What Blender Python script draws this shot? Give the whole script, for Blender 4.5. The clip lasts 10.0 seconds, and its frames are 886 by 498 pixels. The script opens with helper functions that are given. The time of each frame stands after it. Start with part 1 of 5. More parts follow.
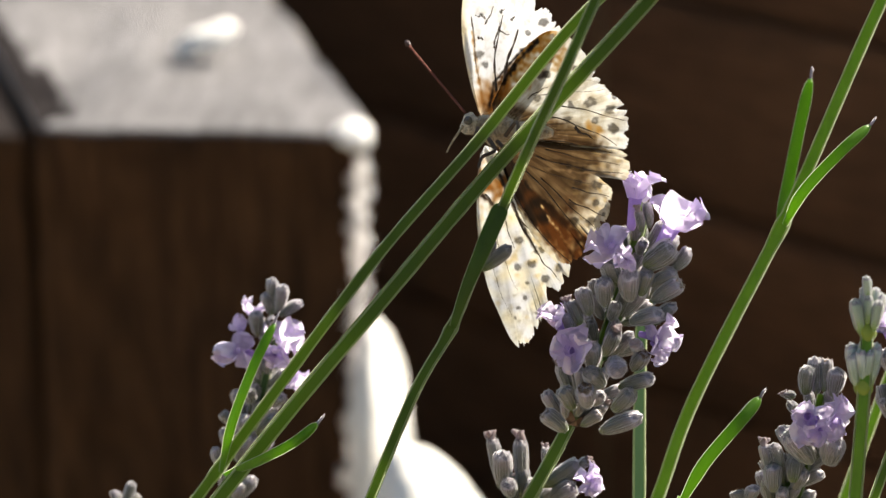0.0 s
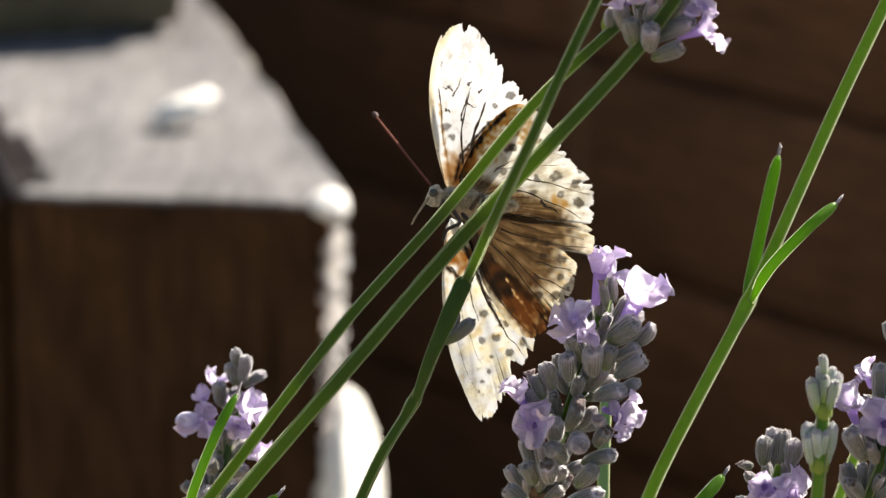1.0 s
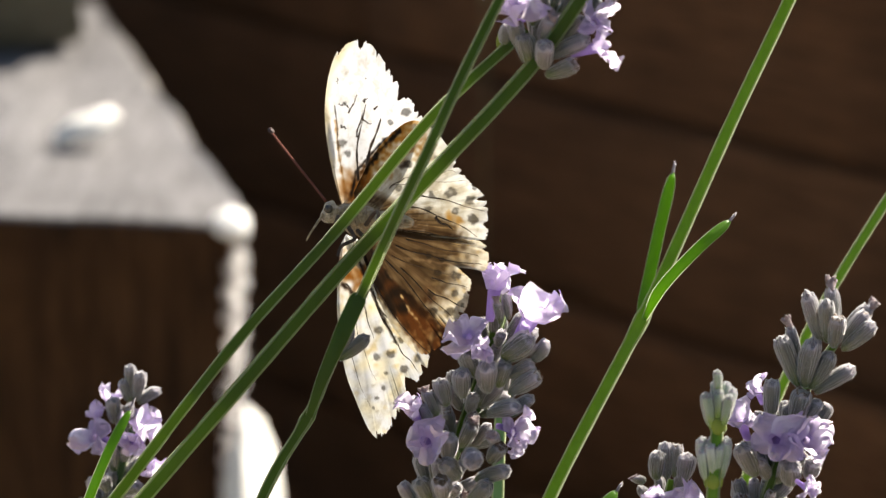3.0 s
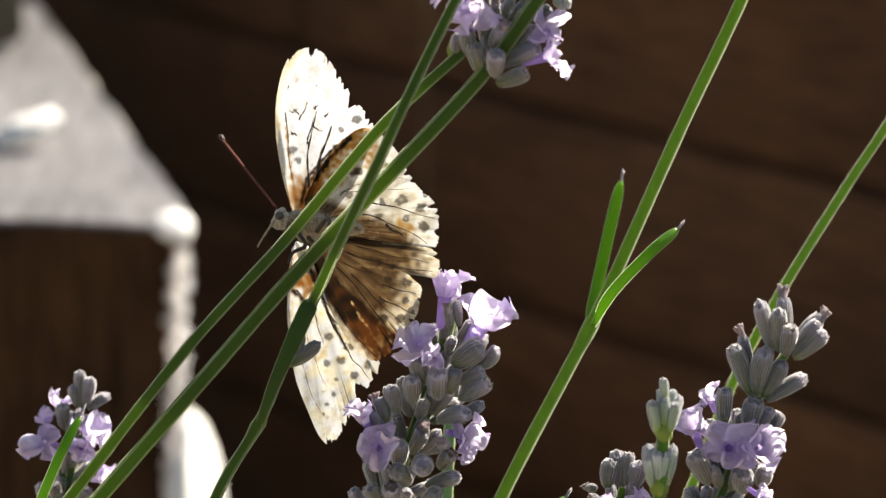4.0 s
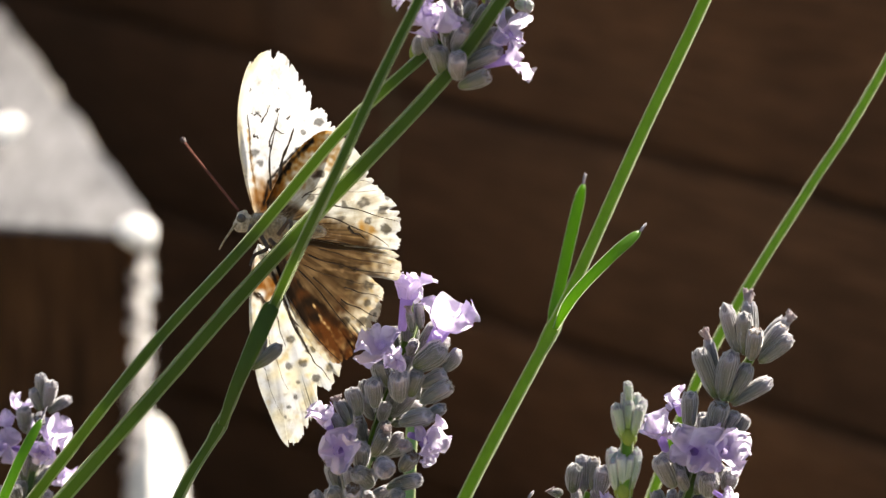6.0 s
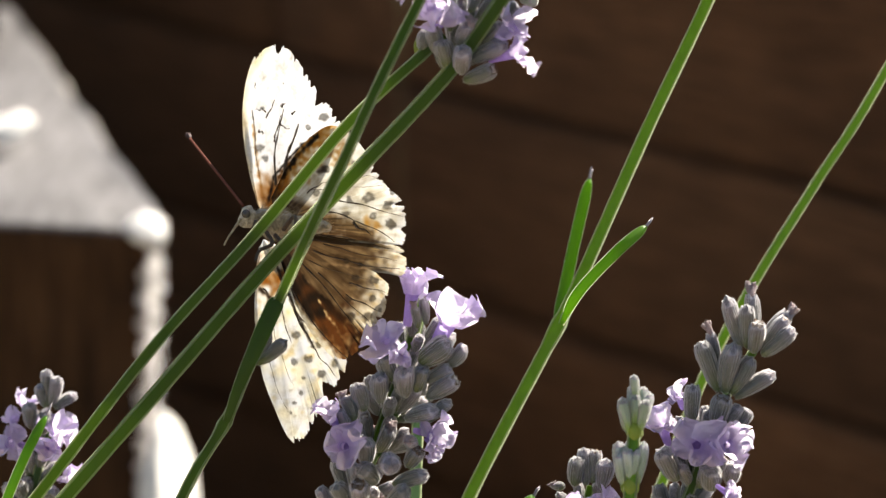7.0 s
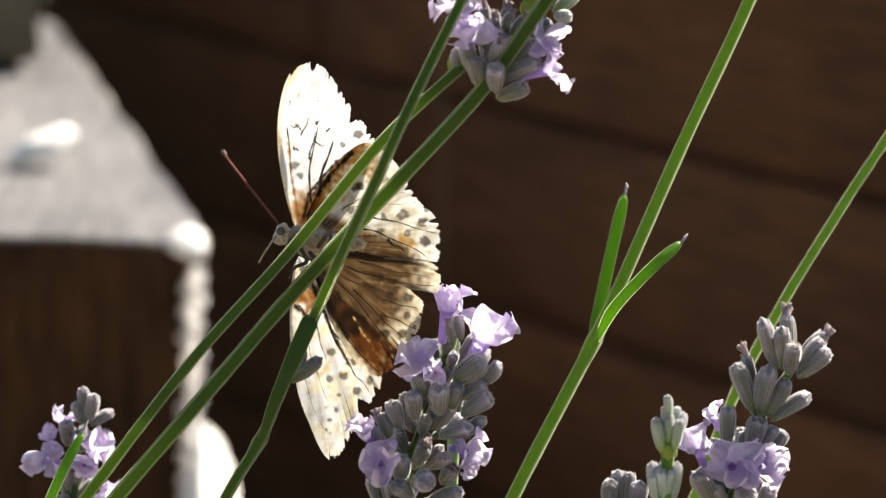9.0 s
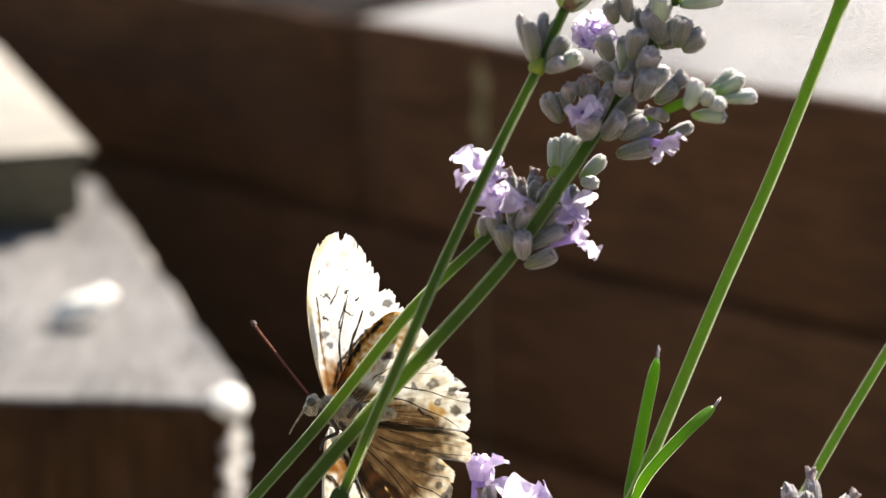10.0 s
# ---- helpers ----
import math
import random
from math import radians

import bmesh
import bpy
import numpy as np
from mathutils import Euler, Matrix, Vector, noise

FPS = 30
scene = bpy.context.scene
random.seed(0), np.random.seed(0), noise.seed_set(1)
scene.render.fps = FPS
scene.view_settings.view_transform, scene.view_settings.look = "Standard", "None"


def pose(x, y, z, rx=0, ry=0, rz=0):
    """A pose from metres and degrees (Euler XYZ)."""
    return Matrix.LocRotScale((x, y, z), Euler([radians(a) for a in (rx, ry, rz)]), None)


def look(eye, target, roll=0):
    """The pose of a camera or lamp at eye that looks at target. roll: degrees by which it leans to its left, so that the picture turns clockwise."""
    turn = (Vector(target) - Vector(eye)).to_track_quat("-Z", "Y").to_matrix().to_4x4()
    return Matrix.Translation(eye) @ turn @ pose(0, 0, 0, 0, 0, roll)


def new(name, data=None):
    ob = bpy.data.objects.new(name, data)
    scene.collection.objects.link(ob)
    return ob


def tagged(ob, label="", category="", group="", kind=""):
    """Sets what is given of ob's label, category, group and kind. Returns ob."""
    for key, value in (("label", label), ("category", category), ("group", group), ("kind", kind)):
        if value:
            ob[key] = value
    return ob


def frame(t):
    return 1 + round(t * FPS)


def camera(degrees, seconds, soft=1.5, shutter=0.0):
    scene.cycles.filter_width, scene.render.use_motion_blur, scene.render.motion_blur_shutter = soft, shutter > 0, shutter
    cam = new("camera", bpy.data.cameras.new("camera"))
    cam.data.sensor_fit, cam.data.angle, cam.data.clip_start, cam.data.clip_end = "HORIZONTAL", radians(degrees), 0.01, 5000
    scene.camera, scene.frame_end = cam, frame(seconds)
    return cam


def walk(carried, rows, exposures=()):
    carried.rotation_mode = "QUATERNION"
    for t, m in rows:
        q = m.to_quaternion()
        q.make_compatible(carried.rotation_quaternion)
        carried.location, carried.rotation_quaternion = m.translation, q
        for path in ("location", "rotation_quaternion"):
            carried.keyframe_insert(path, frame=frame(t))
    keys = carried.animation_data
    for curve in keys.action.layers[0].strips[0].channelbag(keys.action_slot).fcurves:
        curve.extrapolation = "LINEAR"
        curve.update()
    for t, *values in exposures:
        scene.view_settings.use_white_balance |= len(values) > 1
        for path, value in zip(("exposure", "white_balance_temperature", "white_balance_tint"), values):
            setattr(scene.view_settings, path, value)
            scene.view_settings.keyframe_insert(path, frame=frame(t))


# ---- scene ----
cam = camera(20, 10.0, soft=1.35)
PATH = [
    (0, look((-0.0043, -0.3914, 0.5941), (-0.03462, -0.00608, 0.43498), -2.63)),
    (0.3, look((-0.0044, -0.3903, 0.5954), (-0.03368, -0.00384, 0.43897), -2.44)),
    (0.5, look((-0.0035, -0.3899, 0.5954), (-0.03240, -0.00245, 0.44131), -2.25)),
    (1, look((-0.0002, -0.3892, 0.5936), (-0.02870, 0.00057, 0.44525), -1.77)),
    (1.5, look((0.0013, -0.3890, 0.5918), (-0.02446, 0.00212, 0.44641), -1.41)),
    (2, look((0.0026, -0.3881, 0.5931), (-0.01964, 0.00272, 0.44643), -1.36)),
    (2.5, look((0.0030, -0.3890, 0.5915), (-0.01565, 0.00273, 0.44701), -1.14)),
    (4, look((-0.0006, -0.3911, 0.5944), (-0.00292, 0.00090, 0.44920), -0.12)),
    (4.5, look((-0.0008, -0.3921, 0.5937), (0.00005, 0.00038, 0.44992), 0.09)),
    (5, look((-0.0014, -0.3924, 0.5938), (0.00217, 0.00016, 0.45020), 0.22)),
    (5.5, look((-0.0008, -0.3921, 0.5934), (0.00302, 0.00051, 0.45012), 0.26)),
    (7, look((0.0017, -0.3906, 0.5923), (0.00251, 0.00187, 0.44845), -0.04)),
    (7.5, look((0.0031, -0.3900, 0.5917), (0.00165, 0.00248, 0.44781), -0.13)),
    (8, look((0.0043, -0.3896, 0.5918), (0.00040, 0.00266, 0.44749), -0.25)),
    (8.5, look((0.0043, -0.3896, 0.5932), (-0.00100, 0.00217, 0.44757), -0.44)),
    (9, look((0.0039, -0.3901, 0.5938), (-0.00323, 0.00276, 0.45113), -0.61)),
    (9.3, look((0.0042, -0.3899, 0.5939), (-0.00414, 0.00449, 0.45577), -0.80)),
    (9.5, look((0.0053, -0.3893, 0.5949), (-0.00553, 0.00646, 0.46084), -0.97)),
    (9.7, look((0.0058, -0.3884, 0.5964), (-0.00632, 0.00866, 0.46619), -1.33)),
    (10, look((0.0075, -0.3871, 0.5977), (-0.00782, 0.01286, 0.47730), -1.94)),
]
cam.data.dof.use_dof = True
cam.data.dof.focus_distance = 0.418
cam.data.dof.aperture_fstop = 15.0
walk(cam, PATH, [(t, 1.40 + more, 7250, 10) for t, more in ((0.0, 0.02), (2.5, 0.02), (4.0, 0.03), (5.0, 0.16), (5.5, 0.20), (7.0, 0.12), (8.0, 0.06), (9.0, 0.13), (9.5, 0.20), (10.0, 0.16))])

# ---- light: a high sun behind the flowers and to the side, and a clear sky ----
SUN = Vector((0.56, 0.55, 0.62)).normalized()
world = bpy.data.worlds.new("sky")
scene.world = world
world.use_nodes = True
wn = world.node_tree
sky = wn.nodes.new("ShaderNodeTexSky")
sky.sky_type = "NISHITA"
sky.sun_disc = False
sky.sun_elevation = math.asin(SUN.z)
sky.sun_rotation = math.atan2(SUN.x, SUN.y)
wn.nodes["Background"].inputs["Strength"].default_value = 0.058
wn.links.new(sky.outputs[0], wn.nodes["Background"].inputs["Color"])
sun = new("sun", bpy.data.lights.new("sun", "SUN"))
sun.data.energy, sun.data.angle, sun.data.color = 5.0, radians(0.53), (1.0, 0.965, 0.92)
sun.matrix_world = look(SUN * 5, (0, 0, 0))

# ---- materials ----
def material(name, rough=0.6):
    m = bpy.data.materials.new(name)
    m.use_nodes = True
    nt = m.node_tree
    b = nt.nodes["Principled BSDF"]
    b.inputs["Roughness"].default_value = rough
    return m, nt, b


def node(nt, kind, **values):
    n = nt.nodes.new(kind)
    for key, value in values.items():
        n.inputs[key].default_value = value
    return n


def coords(nt, scale=(1, 1, 1)):
    tc = nt.nodes.new("ShaderNodeTexCoord")
    mp = node(nt, "ShaderNodeMapping", Scale=scale)
    nt.links.new(tc.outputs["Object"], mp.inputs["Vector"])
    return mp.outputs[0]


def noisy(nt, where, scale, detail=5, rough=0.6):
    n = node(nt, "ShaderNodeTexNoise", Scale=scale, Detail=detail, Roughness=rough)
    nt.links.new(where, n.inputs["Vector"])
    return n.outputs["Fac"]


def ramp(nt, fac, stops):
    r = nt.nodes.new("ShaderNodeValToRGB")
    while len(r.color_ramp.elements) < len(stops):
        r.color_ramp.elements.new(0.5)
    for e, (p, c) in zip(r.color_ramp.elements, stops):
        e.position, e.color = p, (*c, 1)
    nt.links.new(fac, r.inputs[0])
    return r.outputs[0]


def blend(nt, fac, a, b, mode="MIX"):
    m = nt.nodes.new("ShaderNodeMix")
    m.data_type, m.blend_type = "RGBA", mode
    for socket, v in ((m.inputs[0], fac), (m.inputs[6], a), (m.inputs[7], b)):
        if isinstance(v, bpy.types.NodeSocket):
            nt.links.new(v, socket)
        else:
            socket.default_value = v if isinstance(v, float) else (*v, 1)
    return m.outputs[2]


def bump(nt, b, height, strength, distance):
    n = node(nt, "ShaderNodeBump", Strength=strength, Distance=distance)
    nt.links.new(height, n.inputs["Height"])
    nt.links.new(n.outputs[0], b.inputs["Normal"])


def wood(name, along, dark, mid, light, rough=0.8, gloss=0.5):
    """Weathered timber; along: how the grain is stretched, per axis."""
    m, nt, b = material(name, rough)
    v = coords(nt, along)
    grain = noisy(nt, v, 30, 8, 0.65)
    patch = noisy(nt, coords(nt), 7, 4)
    base = ramp(nt, grain, [(0.3, dark), (0.5, mid), (0.72, light)])
    stain = ramp(nt, patch, [(0.35, (0.68, 0.66, 0.65)), (0.65, (1.22, 1.19, 1.16))])
    oi = nt.nodes.new("ShaderNodeObjectInfo")
    vary = ramp(nt, oi.outputs["Random"], [(0, (0.8, 0.8, 0.82)), (1, (1.12, 1.06, 1.0))])
    nt.links.new(blend(nt, 1.0, blend(nt, 1.0, base, stain, "MULTIPLY"), vary, "MULTIPLY"), b.inputs["Base Color"])
    b.inputs["Specular IOR Level"].default_value = gloss
    bump(nt, b, grain, 0.7, 0.003)
    return m


def living(name, stops, through_colour, share, scale, rough=0.5, sheen=0.0, pull=(1, 1, 1), clear=0.6):
    """A thin or fleshy plant surface: a mottled skin that lets some light through, with a bloom of fine hairs."""
    m, nt, b = material(name, rough)
    v = coords(nt, pull)
    oi = nt.nodes.new("ShaderNodeObjectInfo")
    fine = noisy(nt, v, scale, 5)
    add = nt.nodes.new("ShaderNodeMath")
    add.operation = "MULTIPLY_ADD"
    nt.links.new(oi.outputs["Random"], add.inputs[0])
    add.inputs[1].default_value = 0.35
    nt.links.new(fine, add.inputs[2])
    base = ramp(nt, add.outputs[0], stops)
    nt.links.new(base, b.inputs["Base Color"])
    b.inputs["Sheen Weight"].default_value = sheen
    b.inputs["Sheen Roughness"].default_value = 0.35
    b.inputs["Specular IOR Level"].default_value = 0.3
    bump(nt, b, fine, 0.35, 0.0004)
    tr = node(nt, "ShaderNodeBsdfTranslucent")
    nt.links.new(blend(nt, clear, base, through_colour), tr.inputs["Color"])
    mix = node(nt, "ShaderNodeMixShader", Fac=share)
    nt.links.new(b.outputs[0], mix.inputs[1])
    nt.links.new(tr.outputs[0], mix.inputs[2])
    nt.links.new(mix.outputs[0], nt.nodes["Material Output"].inputs["Surface"])
    return m


SLEEPER = wood("dark_stained_timber", (1, 12, 12), (0.038, 0.0170, 0.0074), (0.098, 0.0470, 0.0218), (0.158, 0.0762, 0.0365), 0.85, 0.2)
SLEEPER_TOP = wood("bleached_timber", (1, 12, 12), (0.20, 0.205, 0.22), (0.27, 0.278, 0.298), (0.34, 0.35, 0.372))
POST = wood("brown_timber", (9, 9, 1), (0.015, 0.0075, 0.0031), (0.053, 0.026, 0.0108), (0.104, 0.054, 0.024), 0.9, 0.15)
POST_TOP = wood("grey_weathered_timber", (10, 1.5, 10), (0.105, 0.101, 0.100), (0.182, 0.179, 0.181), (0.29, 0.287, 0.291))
# dark wood for tops, including the shade coloured onto the posts
DARK_TOP = wood("dark_top_timber", (10, 1.5, 10), (0.013, 0.011, 0.011), (0.025, 0.022, 0.022), (0.040, 0.036, 0.036), 0.95, 0.03)
# pale wood: the post's light-bouncing side and the offcut's upper face
PALE_TIMBER = wood("pale_grey_timber", (2, 8, 8), (0.27, 0.265, 0.235), (0.39, 0.38, 0.35), (0.50, 0.49, 0.46))
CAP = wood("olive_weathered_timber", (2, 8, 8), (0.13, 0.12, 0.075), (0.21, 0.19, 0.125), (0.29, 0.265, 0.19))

STEM = living("lavender_stem", [(0.35, (0.018, 0.045, 0.008)), (0.9, (0.046, 0.098, 0.018))], (0.42, 0.64, 0.07), 0.5, 900, 0.55, 0.0, (1, 1, 0.2))
FRESH = living("fresh_stem", [(0.35, (0.066, 0.17, 0.012)), (0.9, (0.145, 0.31, 0.028))], (0.5, 0.75, 0.06), 0.40, 900, 0.4, 0.2, (1, 1, 0.2))
DULL = living("grey_green_stem", [(0.35, (0.022, 0.055, 0.013)), (0.9, (0.054, 0.11, 0.027))], (0.25, 0.42, 0.05), 0.25, 900, 0.5, 0.05, (1, 1, 0.2))
PALE = living("blue_green_stem", [(0.35, (0.055, 0.11, 0.062)), (0.9, (0.11, 0.19, 0.11))], (0.40, 0.66, 0.40), 0.35, 900, 0.5, 0.1, (1, 1, 0.2))
LEAF = living("lavender_leaf", [(0.35, (0.045, 0.13, 0.008)), (0.9, (0.10, 0.24, 0.018))], (0.45, 0.80, 0.04), 0.5, 700, 0.4, 0.3, (1, 1, 0.3))


def calyx(name, foot, body, tip):
    """A downy calyx: greenish at its foot, grey along its ribs, tinged towards the mouth."""
    m, nt, b = material(name, 0.75)
    tc = nt.nodes.new("ShaderNodeTexCoord")
    sep = nt.nodes.new("ShaderNodeSeparateXYZ")
    nt.links.new(tc.outputs["Object"], sep.inputs[0])
    oi = nt.nodes.new("ShaderNodeObjectInfo")
    fine = noisy(nt, coords(nt, (1, 1, 0.16)), 900, 5)
    place = nt.nodes.new("ShaderNodeMath")
    place.operation = "MULTIPLY_ADD"
    nt.links.new(sep.outputs["Z"], place.inputs[0])
    place.inputs[1].default_value = 1 / 0.0062
    shift = nt.nodes.new("ShaderNodeMath")
    shift.operation = "MULTIPLY_ADD"
    nt.links.new(oi.outputs["Random"], shift.inputs[0])
    shift.inputs[1].default_value, shift.inputs[2].default_value = 0.5, -0.25
    nt.links.new(shift.outputs[0], place.inputs[2])
    base = ramp(nt, place.outputs[0], [(0.0, foot), (0.35, body), (0.65, body), (1.0, tip)])
    mott = ramp(nt, fine, [(0.34, (0.72, 0.73, 0.70)), (0.62, (1.10, 1.08, 1.10))])
    col = blend(nt, 1.0, base, mott, "MULTIPLY")
    nt.links.new(col, b.inputs["Base Color"])
    b.inputs["Sheen Weight"].default_value = 1.0
    b.inputs["Specular IOR Level"].default_value = 0.2
    b.inputs["Sheen Roughness"].default_value = 0.3
    bump(nt, b, fine, 0.3, 0.0003)
    b.inputs["Subsurface Weight"].default_value = 0.18
    b.inputs["Subsurface Radius"].default_value = (1.0, 0.92, 0.85)
    b.inputs["Subsurface Scale"].default_value = 0.0007
    return m


CALYX = calyx("grey_mauve_calyx", (0.122, 0.150, 0.058), (0.178, 0.176, 0.152), (0.275, 0.245, 0.275))
CALYX_GREEN = calyx("pale_green_calyx", (0.24, 0.36, 0.09), (0.36, 0.44, 0.32), (0.54, 0.59, 0.54))
RIB = calyx("pale_calyx_rib", (0.15, 0.18, 0.08), (0.22, 0.215, 0.21), (0.42, 0.385, 0.43))
LIME = living("lime_bract", [(0.3, (0.16, 0.22, 0.03)), (0.9, (0.28, 0.36, 0.06))], (0.6, 0.7, 0.05), 0.35, 900, 0.5, 0.2)
PETAL = living("lilac_petal", [(0.3, (0.225, 0.145, 0.385)), (0.9, (0.40, 0.295, 0.585))], (0.95, 0.89, 1.0), 0.67, 600, 0.6, 0.15, clear=0.88)
THROAT = living("violet_tube", [(0.3, (0.15, 0.075, 0.33)), (0.9, (0.27, 0.165, 0.50))], (0.80, 0.68, 0.95), 0.5, 600, 0.6, 0.2, clear=0.7)
DRY = living("withered_brown", [(0.3, (0.10, 0.055, 0.03)), (0.9, (0.2, 0.13, 0.08))], (0.3, 0.2, 0.1), 0.2, 800, 0.8, 0.2)


def wing_material():
    m, nt, b = material("scaled_wing", 0.7)
    pig = nt.nodes.new("ShaderNodeVertexColor")
    pig.layer_name = "pigment"
    v = coords(nt)
    mott = ramp(nt, noisy(nt, v, 420, 6, 0.7), [(0.36, (0.76, 0.73, 0.68)), (0.5, (0.97, 0.97, 0.97)), (0.7, (1.06, 1.06, 1.06))])
    col = blend(nt, 1.0, pig.outputs["Color"], mott, "MULTIPLY")
    nt.links.new(col, b.inputs["Base Color"])
    b.inputs["Specular IOR Level"].default_value = 0.25
    bump(nt, b, noisy(nt, v, 1500, 3), 0.3, 0.0002)
    tr = node(nt, "ShaderNodeBsdfTranslucent")
    nt.links.new(col, tr.inputs["Color"])
    mix = node(nt, "ShaderNodeMixShader", Fac=0.55)
    nt.links.new(b.outputs[0], mix.inputs[1])
    nt.links.new(tr.outputs[0], mix.inputs[2])
    nt.links.new(mix.outputs[0], nt.nodes["Material Output"].inputs["Surface"])
    return m


WING = wing_material()


def plain(name, stops, scale, rough=0.7, sheen=0.0, depth=0.0005, grain=0.5):
    m, nt, b = material(name, rough)
    v = coords(nt)
    f = noisy(nt, v, scale, 6, 0.65)
    nt.links.new(ramp(nt, f, stops), b.inputs["Base Color"])
    b.inputs["Sheen Weight"].default_value = sheen
    bump(nt, b, noisy(nt, v, scale * 2.5, 4), grain, depth)
    return m


RIDGE = living("pale_stem_angle", [(0.35, (0.13, 0.18, 0.065)), (0.9, (0.23, 0.285, 0.13))], (0.85, 0.92, 0.62), 0.6, 900, 0.4, 0.2)
FUZZ = living("silvery_hair", [(0.3, (0.70, 0.69, 0.71)), (0.9, (0.86, 0.85, 0.87))], (0.98, 0.97, 0.98), 0.8, 900, 0.6)
DOWN = living("grey_down", [(0.3, (0.36, 0.355, 0.345)), (0.9, (0.50, 0.49, 0.49))], (0.80, 0.78, 0.80), 0.75, 900, 0.7)
STRAW = plain("dry_stalk", [(0.3, (0.10, 0.08, 0.035)), (0.7, (0.20, 0.16, 0.08))], 200, 0.8)
VEIN = plain("wing_vein", [(0.3, (0.03, 0.018, 0.01)), (0.7, (0.09, 0.055, 0.03))], 900)
FUR = plain("butterfly_fur", [(0.35, (0.14, 0.09, 0.045)), (0.62, (0.60, 0.46, 0.28))], 1200, 0.9, 0.8, 0.0006, 0.9)
HEADFUR = plain("butterfly_head_fur", [(0.35, (0.24, 0.18, 0.11)), (0.62, (0.76, 0.66, 0.49))], 1500, 0.9, 0.6, 0.0005, 0.8)
FURHAIR = plain("butterfly_hair", [(0.3, (0.24, 0.175, 0.095)), (0.7, (0.54, 0.43, 0.28))], 1200, 0.9)
EYE = plain("butterfly_eye", [(0.3, (0.025, 0.02, 0.016)), (0.7, (0.10, 0.085, 0.065))], 900, 0.25)
LIMB = plain("butterfly_leg", [(0.3, (0.02, 0.014, 0.01)), (0.7, (0.10, 0.06, 0.04))], 900, 0.6)
FEELER = plain("antenna", [(0.3, (0.085, 0.018, 0.010)), (0.7, (0.16, 0.045, 0.024))], 900, 1.0)
CLUB = plain("antenna_club", [(0.3, (0.02, 0.007, 0.006)), (0.7, (0.06, 0.02, 0.014))], 900, 0.6)
STONE = plain("pale_limestone", [(0.3, (0.55, 0.53, 0.49)), (0.5, (0.70, 0.68, 0.63)), (0.72, (0.80, 0.78, 0.74))], 25, 0.85, 0, 0.004)
# soil out of view, made pale so its bounce fills the shaded sides
SOIL = wood("garden_soil", (1.3, 1.0, 1.0), (0.20, 0.165, 0.12), (0.34, 0.285, 0.21), (0.46, 0.395, 0.30), 0.95, 0.1)
CHIP = plain("bleached_wood_chip", [(0.3, (0.68, 0.66, 0.62)), (0.7, (0.84, 0.82, 0.78))], 90, 0.8, 0, 0.002)
FRAY = living("frayed_wood_fibre", [(0.35, (0.26, 0.24, 0.21)), (0.8, (0.82, 0.79, 0.74))], (0.95, 0.92, 0.88), 0.62, 260, 0.8)
SPENT = living("withered_corolla", [(0.3, (0.16, 0.11, 0.10)), (0.9, (0.42, 0.33, 0.34))], (0.6, 0.5, 0.5), 0.35, 900, 0.85, 0.3)

# ---- building helpers ----
HEART = Vector((0, 0, 0.45))
TILT = radians(20)
RIGHT = Vector((1, 0, 0))
RISE = Vector((0, math.sin(TILT), math.cos(TILT)))
AWAY = Vector((0, math.cos(TILT), -math.sin(TILT)))
REACH, CELL = 0.418, 0.418 / 4446.33


def at(x, y, d=0.0):
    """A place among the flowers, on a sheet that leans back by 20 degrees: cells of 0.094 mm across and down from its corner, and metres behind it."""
    k = CELL * (1 + d / REACH)
    return HEART + RIGHT * ((x - 784) * k) + RISE * ((441 - y) * k) + AWAY * d


def aim(x, y, d=0.0):
    """A direction along the same sheet: across, up, away."""
    return (RIGHT * x + RISE * y + AWAY * d).normalized()


def finish(name, bm, mats, parent=None, label="", smooth=True):
    me = bpy.data.meshes.new(name)
    bm.normal_update()
    bm.to_mesh(me)
    bm.free()
    for m in mats if isinstance(mats, (list, tuple)) else [mats]:
        me.materials.append(m)
    if smooth:
        me.polygons.foreach_set("use_smooth", [True] * len(me.polygons))
    ob = new(name, me)
    if parent:
        ob.parent = parent
    if label:
        ob["label"] = label
    return ob


def part(name, bm, mats, parent, label="", smooth=True):
    return finish(name, bm, mats, parent, label, smooth)


def thing(name, place, label, category, group=""):
    ob = new(name)
    ob.location = place
    ob.empty_display_size = 0.01
    return tagged(ob, label, category, group)


def spline(points, n):
    """A smooth line of n + 1 points through the given ones."""
    p = [Vector(q) for q in points]
    p = [p[0] * 2 - p[1], *p, p[-1] * 2 - p[-2]]
    out, spans = [], len(p) - 3
    for i in range(n + 1):
        s = min(i * spans / n, spans - 1e-6)
        k, t = int(s), s - int(s)
        a, b, c, d = p[k:k + 4]
        out.append(0.5 * (2 * b + (c - a) * t + (2 * a - 5 * b + 4 * c - d) * t * t + (3 * b - a - 3 * c + d) * t ** 3))
    return out


def frames_along(line, ref=None):
    """Tangent and two normals at each point, carried along without twisting, or squared to a given direction."""
    out, n = [], None
    for i, p in enumerate(line):
        t = (line[min(i + 1, len(line) - 1)] - line[max(i - 1, 0)]).normalized()
        if ref is not None:
            n = t.cross(ref)
        elif n is None:
            n = t.orthogonal().normalized()
        n = (n - t * n.dot(t)).normalized()
        out.append((p, t, n, t.cross(n)))
    return out


